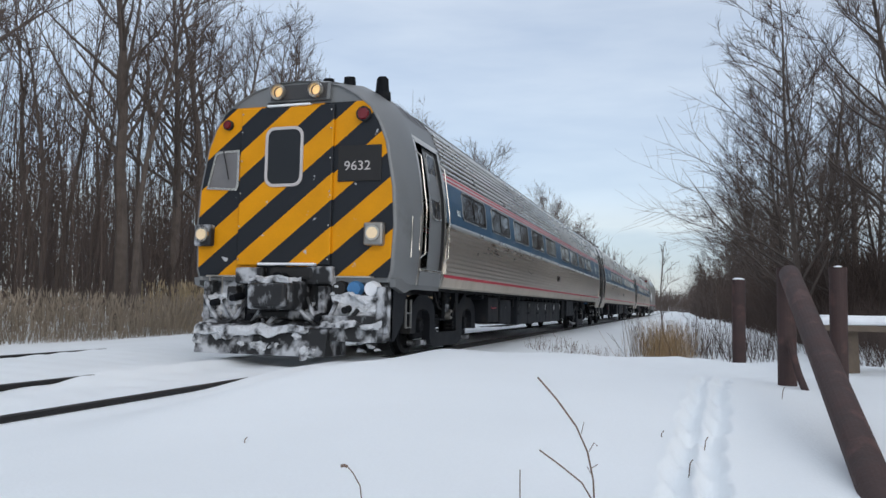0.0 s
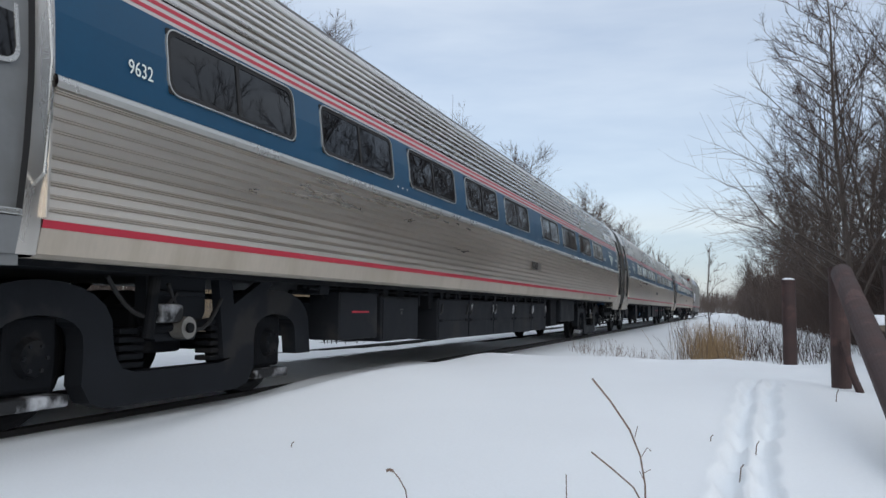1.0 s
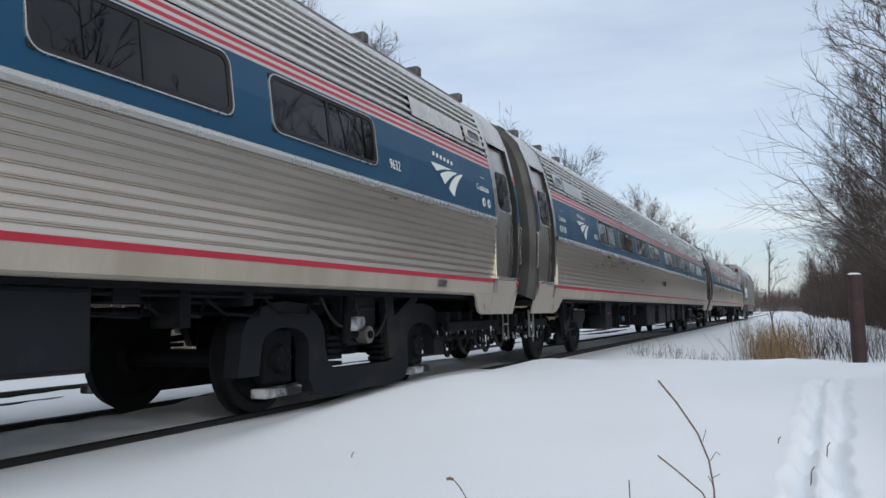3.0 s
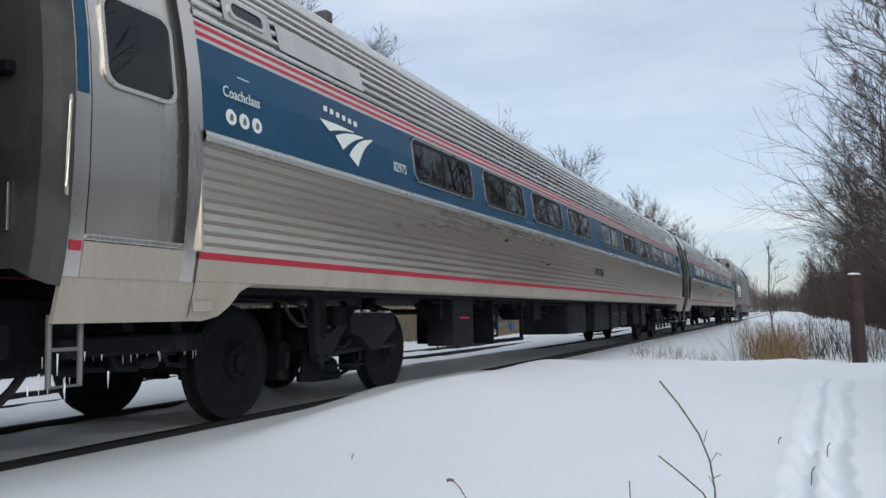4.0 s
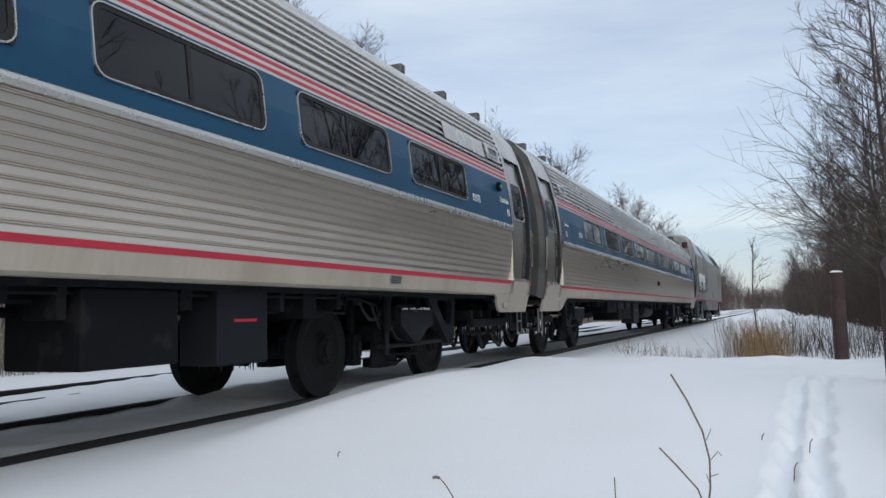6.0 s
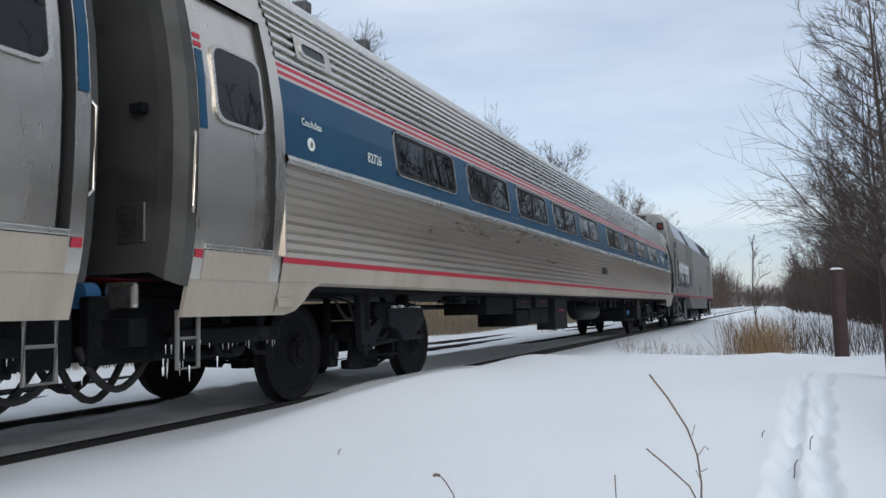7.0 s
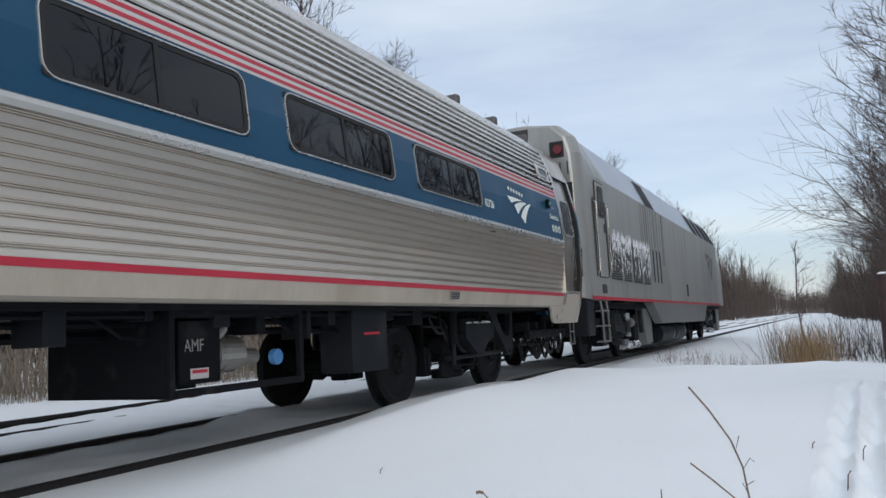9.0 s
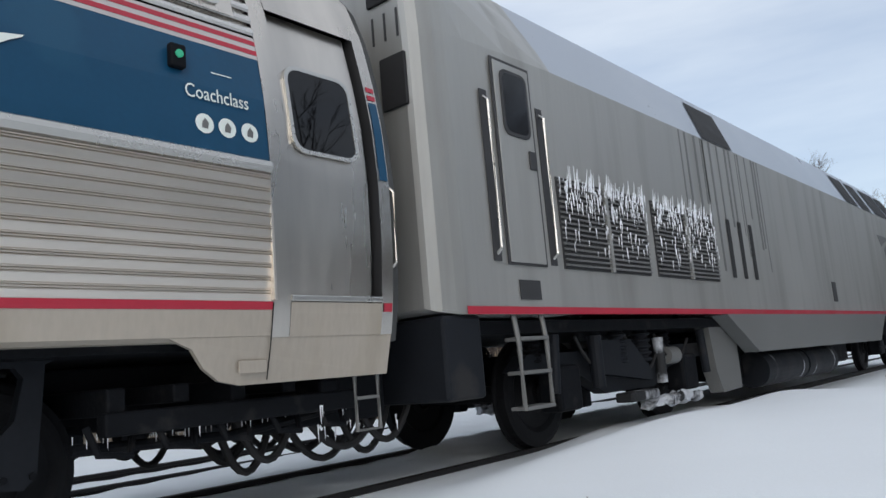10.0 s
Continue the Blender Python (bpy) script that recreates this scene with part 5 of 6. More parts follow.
                cyl(bm, (x + .040 * s, yy, zz), (x + .038 * s, yy + rng.uniform(-.006, .006), max(1.54, zz - ln)), w, .001, n=5)
            for k in range(44):
                yy = rng.uniform(a, b)
                cyl(bm, (x + .03 * s, yy, 2.34), (x + .05 * s, yy + rng.uniform(-.03, .03), 2.42 + rng.uniform(.01, .14)), .007, .002, n=5)
            tagged(part("frost", bm, "ice", g, "white frost and icicles"), kind="stuff")
        # soot streaks below the roof edge
        rng = random.Random(3)
        for k in range(16):
            yy = rng.uniform(4.7, 7.9)
            zl = rng.uniform(1.7, 2.6)
            bm = bmesh.new()
            box(bm, x, x + .003 * s, yy, yy + rng.uniform(.02, .07), zl, zc - .01)
            part("soot_streak", bm, "loco_low", lo)
        # dark plate on the wall stands in for the step hollow's shade
        part("step_recess_shade", boxes((x, x + .008 * s, 1.06, 1.36, 1.30, 1.46)), "grille", lo)
        bm = bmesh.new()
        for yy in (1.0, 1.40):
            tube(bm, [(x - .05 * s, yy, 1.18), (x - .02 * s, yy, .95), (x - .02 * s, yy, .42)], .022, 6)
        for z in (.42, .70, .97):
            box(bm, (sx - .16) * s, (sx + .01) * s, 1.0, 1.40, z, z + .03, .005)
        part("ladder", bm, "loco_low", lo, "grey steel side ladder")
        part("side_hatch", boxes((x, x + .01 * s, 10.7, 10.95, 1.40, 1.75), bevel=.003), "grille", lo)
    for k in range(3):
        side_text(lo, "1", 5.72 + k * .42, 1.67, 1.08, "rubber", x=sx, lift=.006, squeeze=.95, bold=.018, name="fleet_number")
    emblem(lo, 15.2, 1.98, 2.1, 1, "loco_low", flat_x=sx, tall=.46)
    bm = bmesh.new()
    extrude_y(bm, [(1.02, zt), (.55, zt + .06), (-.55, zt + .06), (-1.02, zt)], y0, y1)
    part("roof", bm, "loco_low", lo, "dark grey locomotive roof")
    bm = bmesh.new()
    for yy, w in ((3.2, 1.2), (6.5, 1.6), (9.5, 1.0)):
        box(bm, -.5, .5, yy, yy + w, zt + .05, zt + .16, .03)
    part("roof_fans", bm, "grille", lo)
    # rear end: square shoulders that blend into the chamfered roof
    std = [(sx, zb), (sx, 2.2), (sx, zc), (1.38, 3.68), (1.19, 4.0), (1.02, zt), (.55, zt + .06)]
    end = [(1.49, zb), (1.49, 2.2), (1.48, 3.4), (1.46, 3.75), (1.38, 4.05), (1.12, 4.28), (.55, zt + .06)]
    def loop_of(k, shrink=1.0):
        h_ = [((a[0] * (1 - k) + b[0] * k) * shrink, 2.6 + (a[1] * (1 - k) + b[1] * k - 2.6) * (shrink * .4 + .6)) for a, b in zip(std, end)]
        return h_ + [(-a, b) for a, b in h_[::-1]]
    bm = bmesh.new()
    rings = [[bm.verts.new((a, yy, b)) for a, b in loop_of(k, sh)] for yy, k, sh in ((y0, 0, 1), (1.2, .35, 1), (.62, .8, 1), (.38, 1, 1), (.27, 1, .99), (.15, 1, .965), (.08, 1, .93), (.06, 1, .90))]
    for p, q in zip(rings, rings[1:]):
        for k in range(len(p)):
            j = (k + 1) % len(p)
            bm.faces.new((p[k], p[j], q[j], q[k]))
    bm.faces.new(rings[-1])
    part("rear_wall", bm, "loco", lo, "silver rear end with square shoulders")
    for k in range(3):
        m = Matrix.Translation((.98 + k * .13, .055, 3.34)) @ Euler((radians(90), 0, 0)).to_matrix().to_4x4()
        text_mesh("fleet_number", "1", .34, "grille", m, lo, squeeze=.7)
    part("rear_window", boxes((1.10, 1.36, .035, .065, 2.78, 3.20), bevel=.008), "rubber", lo)
    part("rear_lamp_box", boxes((1.0, 1.25, .035, .065, 3.66, 3.94), bevel=.01), "rubber", lo)
    bm = bmesh.new()
    cyl(bm, (1.15, .05, 3.79), (1.15, .01, 3.79), .09, .08, n=16)
    part("marker_lamp", bm, "marker", lo, "unlit red marker lens")
    part("rear_vent", boxes((.26, .62, .035, .065, 4.06, 4.24), bevel=.01), "grille", lo)
    bm = bmesh.new()
    box(bm, -1.44, 1.46, .12, .56, .56, 1.18, .03)
    box(bm, -.2, .2, -.35, .2, .62, .9, .05)
    part("rear_pilot", bm, "box", lo)
    bm = bmesh.new()
    box(bm, -.25, .25, -.05, .07, 1.2, 3.1, .05)
    part("rear_door", bm, "loco_low", lo)
    for a, b in ((7.2, 9.1), (9.2, 10.9)):
        tk = part("air_reservoir", cyl(bmesh.new(), (1.12, a, .42), (1.12, b, .42), .25, n=24), "box", lo, "frosted grey air reservoir")
        for yy in (a + .3, b - .3):
            part("strap", cyl(bmesh.new(), (1.12, yy, .42), (1.12, yy + .05, .42), .258, n=24, caps=False), "caked", tk)
    part("fuel_tank", boxes((-1.1, 1.0, 7.0, 13.2, .30, 1.0), bevel=.06), "black", lo)
    part("floor_pan", boxes((-1.3, 1.3, .3, 19.8, 1.04, 1.15)), "black", lo)
    for yc in (3.55, 16.8):
        bm = bmesh.new()
        box(bm, -.9, .9, yc - .3, yc + .3, .5, .9, .03)
        truck = part("truck", bm, "black", lo)
        for d in (-1.372, 1.372):
            wheelset(truck, yc + d, .508)
        for s in (1, -1):
            bm = bmesh.new()
            prism_x(bm, [(yc - 2.1, .72), (yc - 1.9, .86), (yc - .9, .86), (yc - .5, .68), (yc + .5, .68), (yc + .9, .86), (yc + 1.9, .86), (yc + 2.1, .72), (yc + 1.0, .62), (yc + .55, .42), (yc - .55, .42), (yc - 1.0, .62)], .95 * s, 1.1 * s)
            part("side_frame", bm, "box", truck)
            for dy in (-1.372, 1.372):
                part("axle_box", boxes((.95 * s, 1.2 * s, yc + dy - .2, yc + dy + .2, .32, .74), bevel=.04), "black", truck)
                part("spring", coil(1.05 * s, yc + dy - .36, .78, .25, .08), "black", truck)
            part("damper", cyl(bmesh.new(), (1.22 * s, yc - .9, .5), (1.22 * s, yc - .9, 1.0), .07, n=12), "box", truck)
            part("damper", cyl(bmesh.new(), (1.2 * s, yc + .55, .45), (1.2 * s, yc + .55, .95), .06, n=12), "caked", truck, "snow-dusted damper")
            part("tie_bar", boxes((1.05 * s, 1.25 * s, yc - .3, yc + .35, .30, .40), bevel=.02), "caked", truck)
            for dy in (-1.0, 1.0):
                sh = part("brake_shoe", boxes((.72 * s, .92 * s, yc + dy * .62 - .07, yc + dy * .62 + .07, .30, .66), bevel=.02), "black", truck)
                part("hanger", boxes((.80 * s, .86 * s, yc + dy * .62 - .03, yc + dy * .62 + .03, .64, 1.0), bevel=.01), "black", sh)
                part("damper", cyl(bmesh.new(), (1.24 * s, yc + dy * 1.72, .50), (1.24 * s, yc + dy * 1.66, 1.02), .05, n=12), "box", truck)
                part("coil_guide", coil(1.12 * s, yc + dy * .28, .70, .34, .11), "box", truck)
            for y0_, y1_, d_ in ((-1.2, -.3, .30), (-.2, .6, .36), (.5, 1.4, .28)):
                part("air_hose", tube(bmesh.new(), sag((1.18 * s, yc + y0_, 1.0), (1.18 * s, yc + y1_, .92), d_, 9), .018, 6), "rubber", truck)
            part("brake_cylinder", cyl(bmesh.new(), (1.16 * s, yc + .75, .74), (1.16 * s, yc + 1.02, .74), .10, n=16), "loco_low", truck)
            part("snow_skirt", ragged((1.10 * s, 1.24 * s, yc + .2, yc + 1.5, .20, .30), 21, .06), "packed", truck, "ridge of frozen snow under the truck")
            part("traction_link", prism_x(bmesh.new(), [(yc - .75, .95), (yc - .1, .95), (yc + .3, .62), (yc + .3, .5), (yc - .75, .62)], 1.1 * s, 1.2 * s), "box", truck)
            bm = bmesh.new()
            prism_x(bm, [(yc + 1.85, 1.08), (yc + 2.75, 1.08), (yc + 2.75, .24), (yc + 2.1, .22), (yc + 1.95, .5)], 1.1 * s, 1.28 * s)
            part("sand_box", bm, "loco_low", truck, "grey sand box")
    hoses(lo, -.3, .3)
    return lo


loco = locomotive()
TRAIN = ((cab_car, 0.0), (coach_a, CAR), (coach_b, 2 * CAR), (loco, 3 * CAR))


# ---- ground: one sheet of snow ----
def smooth_step(a, b, v):
    t = np.clip((v - a) / (b - a), 0, 1)
    return t * t * (3 - 2 * t)


def ground_height(x, y):
    """Snow level: track bed near rail height, a raised crossing in the foreground, low ground beyond it."""
    x, y = np.asarray(x, float), np.asarray(y, float)
    z = np.full(np.broadcast(x, y).shape, -.10)
    near = 1 - smooth_step(9.6, 12.5, y + .12 * np.sin(x * 1.3))
    rise = smooth_step(-3.95, -2.95, x)
    plateau = (.03 + .175 * smooth_step(2.8, 6.3, y)) * rise + (-.045 + .09 * smooth_step(5.9, 7.8, y)) * (1 - rise)
    beyond = -.10 - .35 * smooth_step(-3.6, -1.2, x) + .2 * smooth_step(1.5, 6, x)
    right = plateau * near + beyond * (1 - near)
    k = smooth_step(-4.34, -4.24, x)
    z = right * k + (-.05) * (1 - k)
    left = smooth_step(-6.3, -7.4, x)
    z = z * (1 - left) + (-.13 + .06 * np.sin(y * .35 + x)) * left
    gauge = smooth_step(-5.6, -5.0, x) * (1 - smooth_step(-4.9, -4.4, x))
    z += .012 * gauge * np.sin(y * 1.7) - .01 * gauge
    drift = np.exp(-((x + 5.80) / .22) ** 2) * smooth_step(5.6, 6.8, y) * (1 - smooth_step(16, 20, y))
    z = np.where(drift > .01, np.maximum(z, -.05 + .068 * drift), z)
    far = smooth_step(-12.5, -16, x)
    z += .12 * far
    # soft drifts
    z += .018 * np.sin(x * 1.9 + 1.1) * np.sin(y * 1.3) * rise + .010 * np.sin(x * 4.3 + y * 2.1)*rise
    z += .35 * smooth_step(6, 26, x) + .3 * smooth_step(-18, -40, x)
    bed = smooth_step(-10.5, -9.5, x) * (1 - smooth_step(-4.6, -4.4, x))
    z = z + bed * .010 * (np.sin(x * 9 + 2 * np.sin(y * 2.3)) * np.sin(y * 5.1 + x) + .6 * np.sin(y * 11 + 3 * x))
    return z


FEET = [(-.06 + .054 * k * .40 + .012 * math.sin(k * 2.1), 2.9 + k * .40) for k in range(11)] + [(.08 + .06 * k * .42 + .015 * math.sin(k * 1.7), 3.1 + k * .42) for k in range(10)]


def build_ground():
    xs = np.concatenate([np.linspace(-600, -60, 12)[:-1], np.linspace(-60, -14, 30)[:-1], np.linspace(-14, -6.5, 40)[:-1], np.linspace(-6.5, -2.5, 70)[:-1], np.linspace(-2.5, -.4, 36)[:-1], np.linspace(-.4, .9, 62)[:-1], np.linspace(.9, 2.5, 26)[:-1], np.linspace(2.5, 12, 50)[:-1], np.linspace(12, 60, 24)[:-1], np.linspace(60, 600, 12)])
    ys = np.concatenate([np.linspace(-300, -5, 14)[:-1], np.linspace(-5, 2, 20)[:-1], np.linspace(2, 13, 190)[:-1], np.linspace(13, 40, 64)[:-1], np.linspace(40, 140, 40)[:-1], np.linspace(140, 1500, 24)])
    X, Y = np.meshgrid(xs, ys, indexing="ij")
    Z = ground_height(X, Y)
    for fx, fy in FEET:
        d = ((X - fx) / .055) ** 2 + ((Y - fy) / .19) ** 2
        Z += -.08 * np.exp(-d ** 2) + .006 * np.exp(-((np.sqrt(d) - 1.6) / .4) ** 2) * (1 + np.sin(X * 60 + fy * 9) * np.sin(Y * 47))
    rng = np.random.RandomState(4)
    for k in range(60):
        fx, fy = rng.uniform(-.9, 1.1), rng.uniform(7.6, 10.2)
        d = ((X - fx) / .14) ** 2 + ((Y - fy) / .16) ** 2
        Z += rng.uniform(-.03, .02) * np.exp(-d)
    nx, ny = len(xs), len(ys)
    verts = np.stack([X.ravel(), Y.ravel(), Z.ravel()], 1)
    faces = [(i * ny + j, (i + 1) * ny + j, (i + 1) * ny + j + 1, i * ny + j + 1) for i in range(nx - 1) for j in range(ny - 1)]
    me = bpy.data.meshes.new("ground")
    me.from_pydata(verts.tolist(), [], faces)
    me.polygons.foreach_set("use_smooth", [True] * len(me.polygons))
    me.materials.append(M["snow"])
    return tagged(new("ground", me), "snow-covered ground with a trodden trail of footprints", "snow", kind="structure")


build_ground()


def rail_line(x, z, y0=-60, y1=900, label="dark steel rail half buried in snow"):
    bm = bmesh.new()
    prism_y(bm, [(x - .037, z - .004), (x - .030, z), (x + .030, z), (x + .037, z - .004), (x + .037, z - .038), (x + .010, z - .05), (x + .010, z - .14), (x + .07, z - .16), (x - .07, z - .16), (x - .010, z - .14), (x - .010, z - .05), (x - .037, z - .038)], y0, y1)
    return tagged(part("rail", bm, "rail"), label, "rail", "rails", "structure")


rail_line(TX + .7545, 0)
rail_line(TX - .7545, 0)
rail_line(-8.25, -.10, label="far rail almost drifted over with snow")
rail_line(-9.70, -.10, label="far rail almost drifted over with snow")


# ---- trees ----
def grow(seed, height, lean=(0, 0), limbs=16, spread=.42, low=.28, twigs=5, trunk_r=.13, thin=1.0, bends=2):
    """Bare tree as tapered tubes: returns (verts, faces) of trunk with limbs, and of the twigs."""
    rng = random.Random(seed)
    wood, fine = ([], []), ([], [])

    def stick(store, pts, r0, r1, n):
        verts, faces = store
        base = len(verts)
        for i, p in enumerate(pts):
            d = (pts[min(i + 1, len(pts) - 1)] - pts[max(i - 1, 0)])
            q = d.to_track_quat("Z", "Y")
            r = r0 + (r1 - r0) * i / (len(pts) - 1)
            for k in range(n):
                verts.append(tuple(p + q @ Vector((r * math.cos(k * math.tau / n), r * math.sin(k * math.tau / n), 0))))
        for i in range(len(pts) - 1):
            for k in range(n):
                a = base + i * n
                faces.append((a + k, a + (k + 1) % n, a + n + (k + 1) % n, a + n + k))

    def path(p, d, length, segs, bend, lift):
        pts = [Vector(p)]
        d = Vector(d).normalized()
        for i in range(segs):
            d = (d + Vector((rng.uniform(-bend, bend), rng.uniform(-bend, bend), rng.uniform(-bend, bend) * .5 + lift))).normalized()
            pts.append(pts[-1] + d * length / segs)
        return pts

    def along(pts, f):
        i = min(int(f * (len(pts) - 1)), len(pts) - 2)
        u = f * (len(pts) - 1) - i
        return pts[i].lerp(pts[i + 1], u), (pts[i + 1] - pts[i]).normalized()

    def side(d, angle):
        a = rng.uniform(0, math.tau)
        q = d.to_track_quat("Z", "Y")
        return q @ Vector((math.sin(angle) * math.cos(a), math.sin(angle) * math.sin(a), math.cos(angle)))
    trunk = path((0, 0, -.3), (lean[0], lean[1], 1), height, 9, .10, .04)
    stick(wood, trunk, trunk_r, .015, 7)
    for i in range(limbs):
        f = low + (1 - low) * (i + rng.random()) / limbs * .97
        p, d = along(trunk, f)
        ln = height * spread * (1.05 - .75 * f) * rng.uniform(.6, 1.25)
        v = side(d, rng.uniform(.55, 1.0)) + Vector((lean[0], lean[1], 0)) * .9
        limb = path(p, v, ln, 5, .17, .10)
        stick(wood, limb, trunk_r * (1.05 - f) * .40 + .012 * thin, .004 * thin, 4)
        for j in range(6):
            g = rng.uniform(.22, 1)
            p2, d2 = along(limb, g)
            l2 = ln * rng.uniform(.25, .55) * (1.15 - g * .5)
            br = path(p2, side(d2, rng.uniform(.4, .9)), l2, 3, .2, .09)
            stick(fine, br, (.014 + .008 * (1 - g)) * thin, .005 * thin, 3)
            for k in range(twigs):
                p3, d3 = along(br, rng.uniform(.15, 1))
                tw = path(p3, side(d3, rng.uniform(.35, .85)), l2 * rng.uniform(.3, .75), bends, .22, .08)
                stick(fine, tw, .0075 * thin, .0035 * thin, 3)
    return wood, fine


def tree_thing(seed, label, group, **kw):
    wood, fine = grow(seed, **kw)
    t = tagged(new("bare_tree"), label, "tree", group)
    for nm, (v, f), mt in (("trunk", wood, "bark"), ("crown", fine, "twig")):
        me = bpy.data.meshes.new(nm)
        me.from_pydata(v, [], f)
        me.materials.append(M[mt])
        ob = new(nm, me)
        ob.parent = t
    return t


PLANTED = set()


def plant(protos, spots):
    """The first spot of each prototype takes the prototype itself, the rest are copies."""
    for k, x, y, turn, size in spots:
        k %= len(protos)
        m = pose(x, y, float(ground_height(x, y)), 0, 0, turn)
        ob = protos[k]
        if ob.name in PLANTED:
            ob = copy_thing(ob, m)
        PLANTED.add(protos[k].name)
        ob.matrix_basis = m @ Matrix.Scale(size, 4)


rng = random.Random(11)
wood_left = [tree_thing(20 + k, "tall bare grey-brown tree in a winter wood", "trees of the wood", height=h, limbs=n, spread=s, low=l, trunk_r=r, twigs=5, bends=1)
             for k, (h, n, s, l, r) in enumerate(((11.5, 15, .34, .30, .13), (10.5, 14, .30, .38, .10), (12.2, 16, .36, .34, .16), (9.5, 13, .30, .25, .08), (11, 14, .28, .45, .11)))]
spots = []
for k in range(145):
    y = -4 + 150 * (k / 145) ** 1.25
    depth = rng.random() ** 1.4
    spots.append((rng.randrange(5), -14.2 - 16 * depth + rng.uniform(-.6, .6), y + rng.uniform(-1.5, 1.5), rng.uniform(0, 360), rng.uniform(.85, 1.2) * (1 if y < 30 else .80)))
# edge of the wood along the line, and the wood on the near side of the crossing
for k in range(26):
    spots.append((rng.randrange(5), -13.6 - rng.random() * 2, 20 + k * 4.2 + rng.uniform(-1.5, 1.5), rng.uniform(0, 360), rng.uniform(.72, .9)))
for k in range(16):
    spots.append((rng.randrange(5), 8 + 5 * rng.random(), 1 + 16 * (k + rng.random()) / 16, rng.uniform(0, 360), rng.uniform(1.05, 1.3)))
for k in range(20):
    y = -6 + 34 * (k + rng.random()) / 20
    spots.append((rng.randrange(5), max(8, .3 * y + 5) + 4 * rng.random(), y, rng.uniform(0, 360), rng.uniform(1.15, 1.4)))
for k in range(22):
    spots.append((rng.randrange(5), 14.5 + 13 * rng.random(), -8 + 68 * rng.random(), rng.uniform(0, 360), rng.uniform(.85, 1.15)))
plant(wood_left, spots)
# broad old crowns that overtop the train's roof
wood_old = [tree_thing(140 + k, "broad old bare tree with a rounded fine-twigged crown", "tall trees behind the line", height=h, limbs=28, spread=sp, low=.34, trunk_r=.2, twigs=8, thin=.72, bends=1)
            for k, (h, sp) in enumerate(((12.5, .40), (13.0, .44), (12.0, .46)))]
plant(wood_old, [(0, -15.5, 43, 20, .93), (1, -16.5, 47, 140, .92), (2, -15, 57, 60, 1.08), (1, -16.2, 61, 220, 1.06), (0, -15.6, 65, 310, 1.0), (2, -18, 72, 10, 1.0), (1, -15.2, 86, 100, 1.08), (0, -16.5, 91, 200, 1.1), (2, -15.6, 101, 280, 1.22), (1, -16.5, 106, 40, 1.24), (0, -15, 112, 150, 1.12), (2, -17, 122, 90, 1.15), (1, -15.5, 132, 330, 1.15), (0, -16, 145, 250, 1.2), (2, -15.4, 22, 0, 1.05), (1, -14.8, 17.5, 70, 1.08), (0, -15.2, 26.5, 30, .87), (2, -17, 28.5, 170, .92), (1, -15.6, 24.4, 250, .90), (0, -16.6, 25.4, 120, .93), (2, -14.9, 20, 80, .95)])

wood_right = [tree_thing(60 + k, "leaning bare tree with fine sweeping branches", "trees by the crossing", height=h, limbs=n, spread=s, low=l, trunk_r=r, lean=(-.20, -.05), twigs=9, thin=.72)
              for k, (h, n, s, l, r) in enumerate(((11.2, 30, .46, .12, .11), (9.6, 28, .48, .10, .08), (12.0, 30, .42, .18, .16)))]
plant(wood_right, [(0, 3.75, 25, 0, 1.0), (1, 4.0, 30, 12, .92), (2, 6.2, 23, 352, 1.0), (1, 4.9, 27, 340, 1.05), (0, 4.6, 36, 15, .95), (2, 8.2, 26, 10, 1.05), (0, 9, 21, 345, 1.0), (1, 4.6, 44, 350, .95),
                   (0, 6.2, 52, 10, 1.0), (2, 10, 38, 20, 1.0), (1, 6.5, 66, 345, 1.0), (0, 7.5, 80, 20, 1.0), (2, 7.5, 95, 0, .9), (1, 9, 115, 30, 1.0), (0, 9, 140, 10, 1.0), (2, 11, 56, 340, 1.1), (1, 12, 22, 350, 1.1), (0, 14, 30, 20, 1.1), (1, 7.2, 31, 5, 1.0), (2, 12, 27, 0, 1.05), (0, 3.4, 78, 5, .72), (1, 3.2, 98, 350, .8), (2, 3.4, 122, 12, .72), (0, 4.2, 150, 0, .8)])
sapling = tree_thing(90, "thin bare sapling standing in dry grass", "saplings", height=3.4, limbs=11, spread=.34, low=.3, trunk_r=.022, twigs=3, thin=.4)
plant(wood_old, [(k, 6.2 + 7 * ((k * 37) % 11) / 11, 40 + 6 * k, 40 * k, 1.0 + .3 * ((k * 29) % 7) / 7) for k in range(17)])
plant([sapling], [(0, -.55, 24, 0, 1.0), (0, .3, 23, 100, .55), (0, 1.0, 24, 200, .5)])


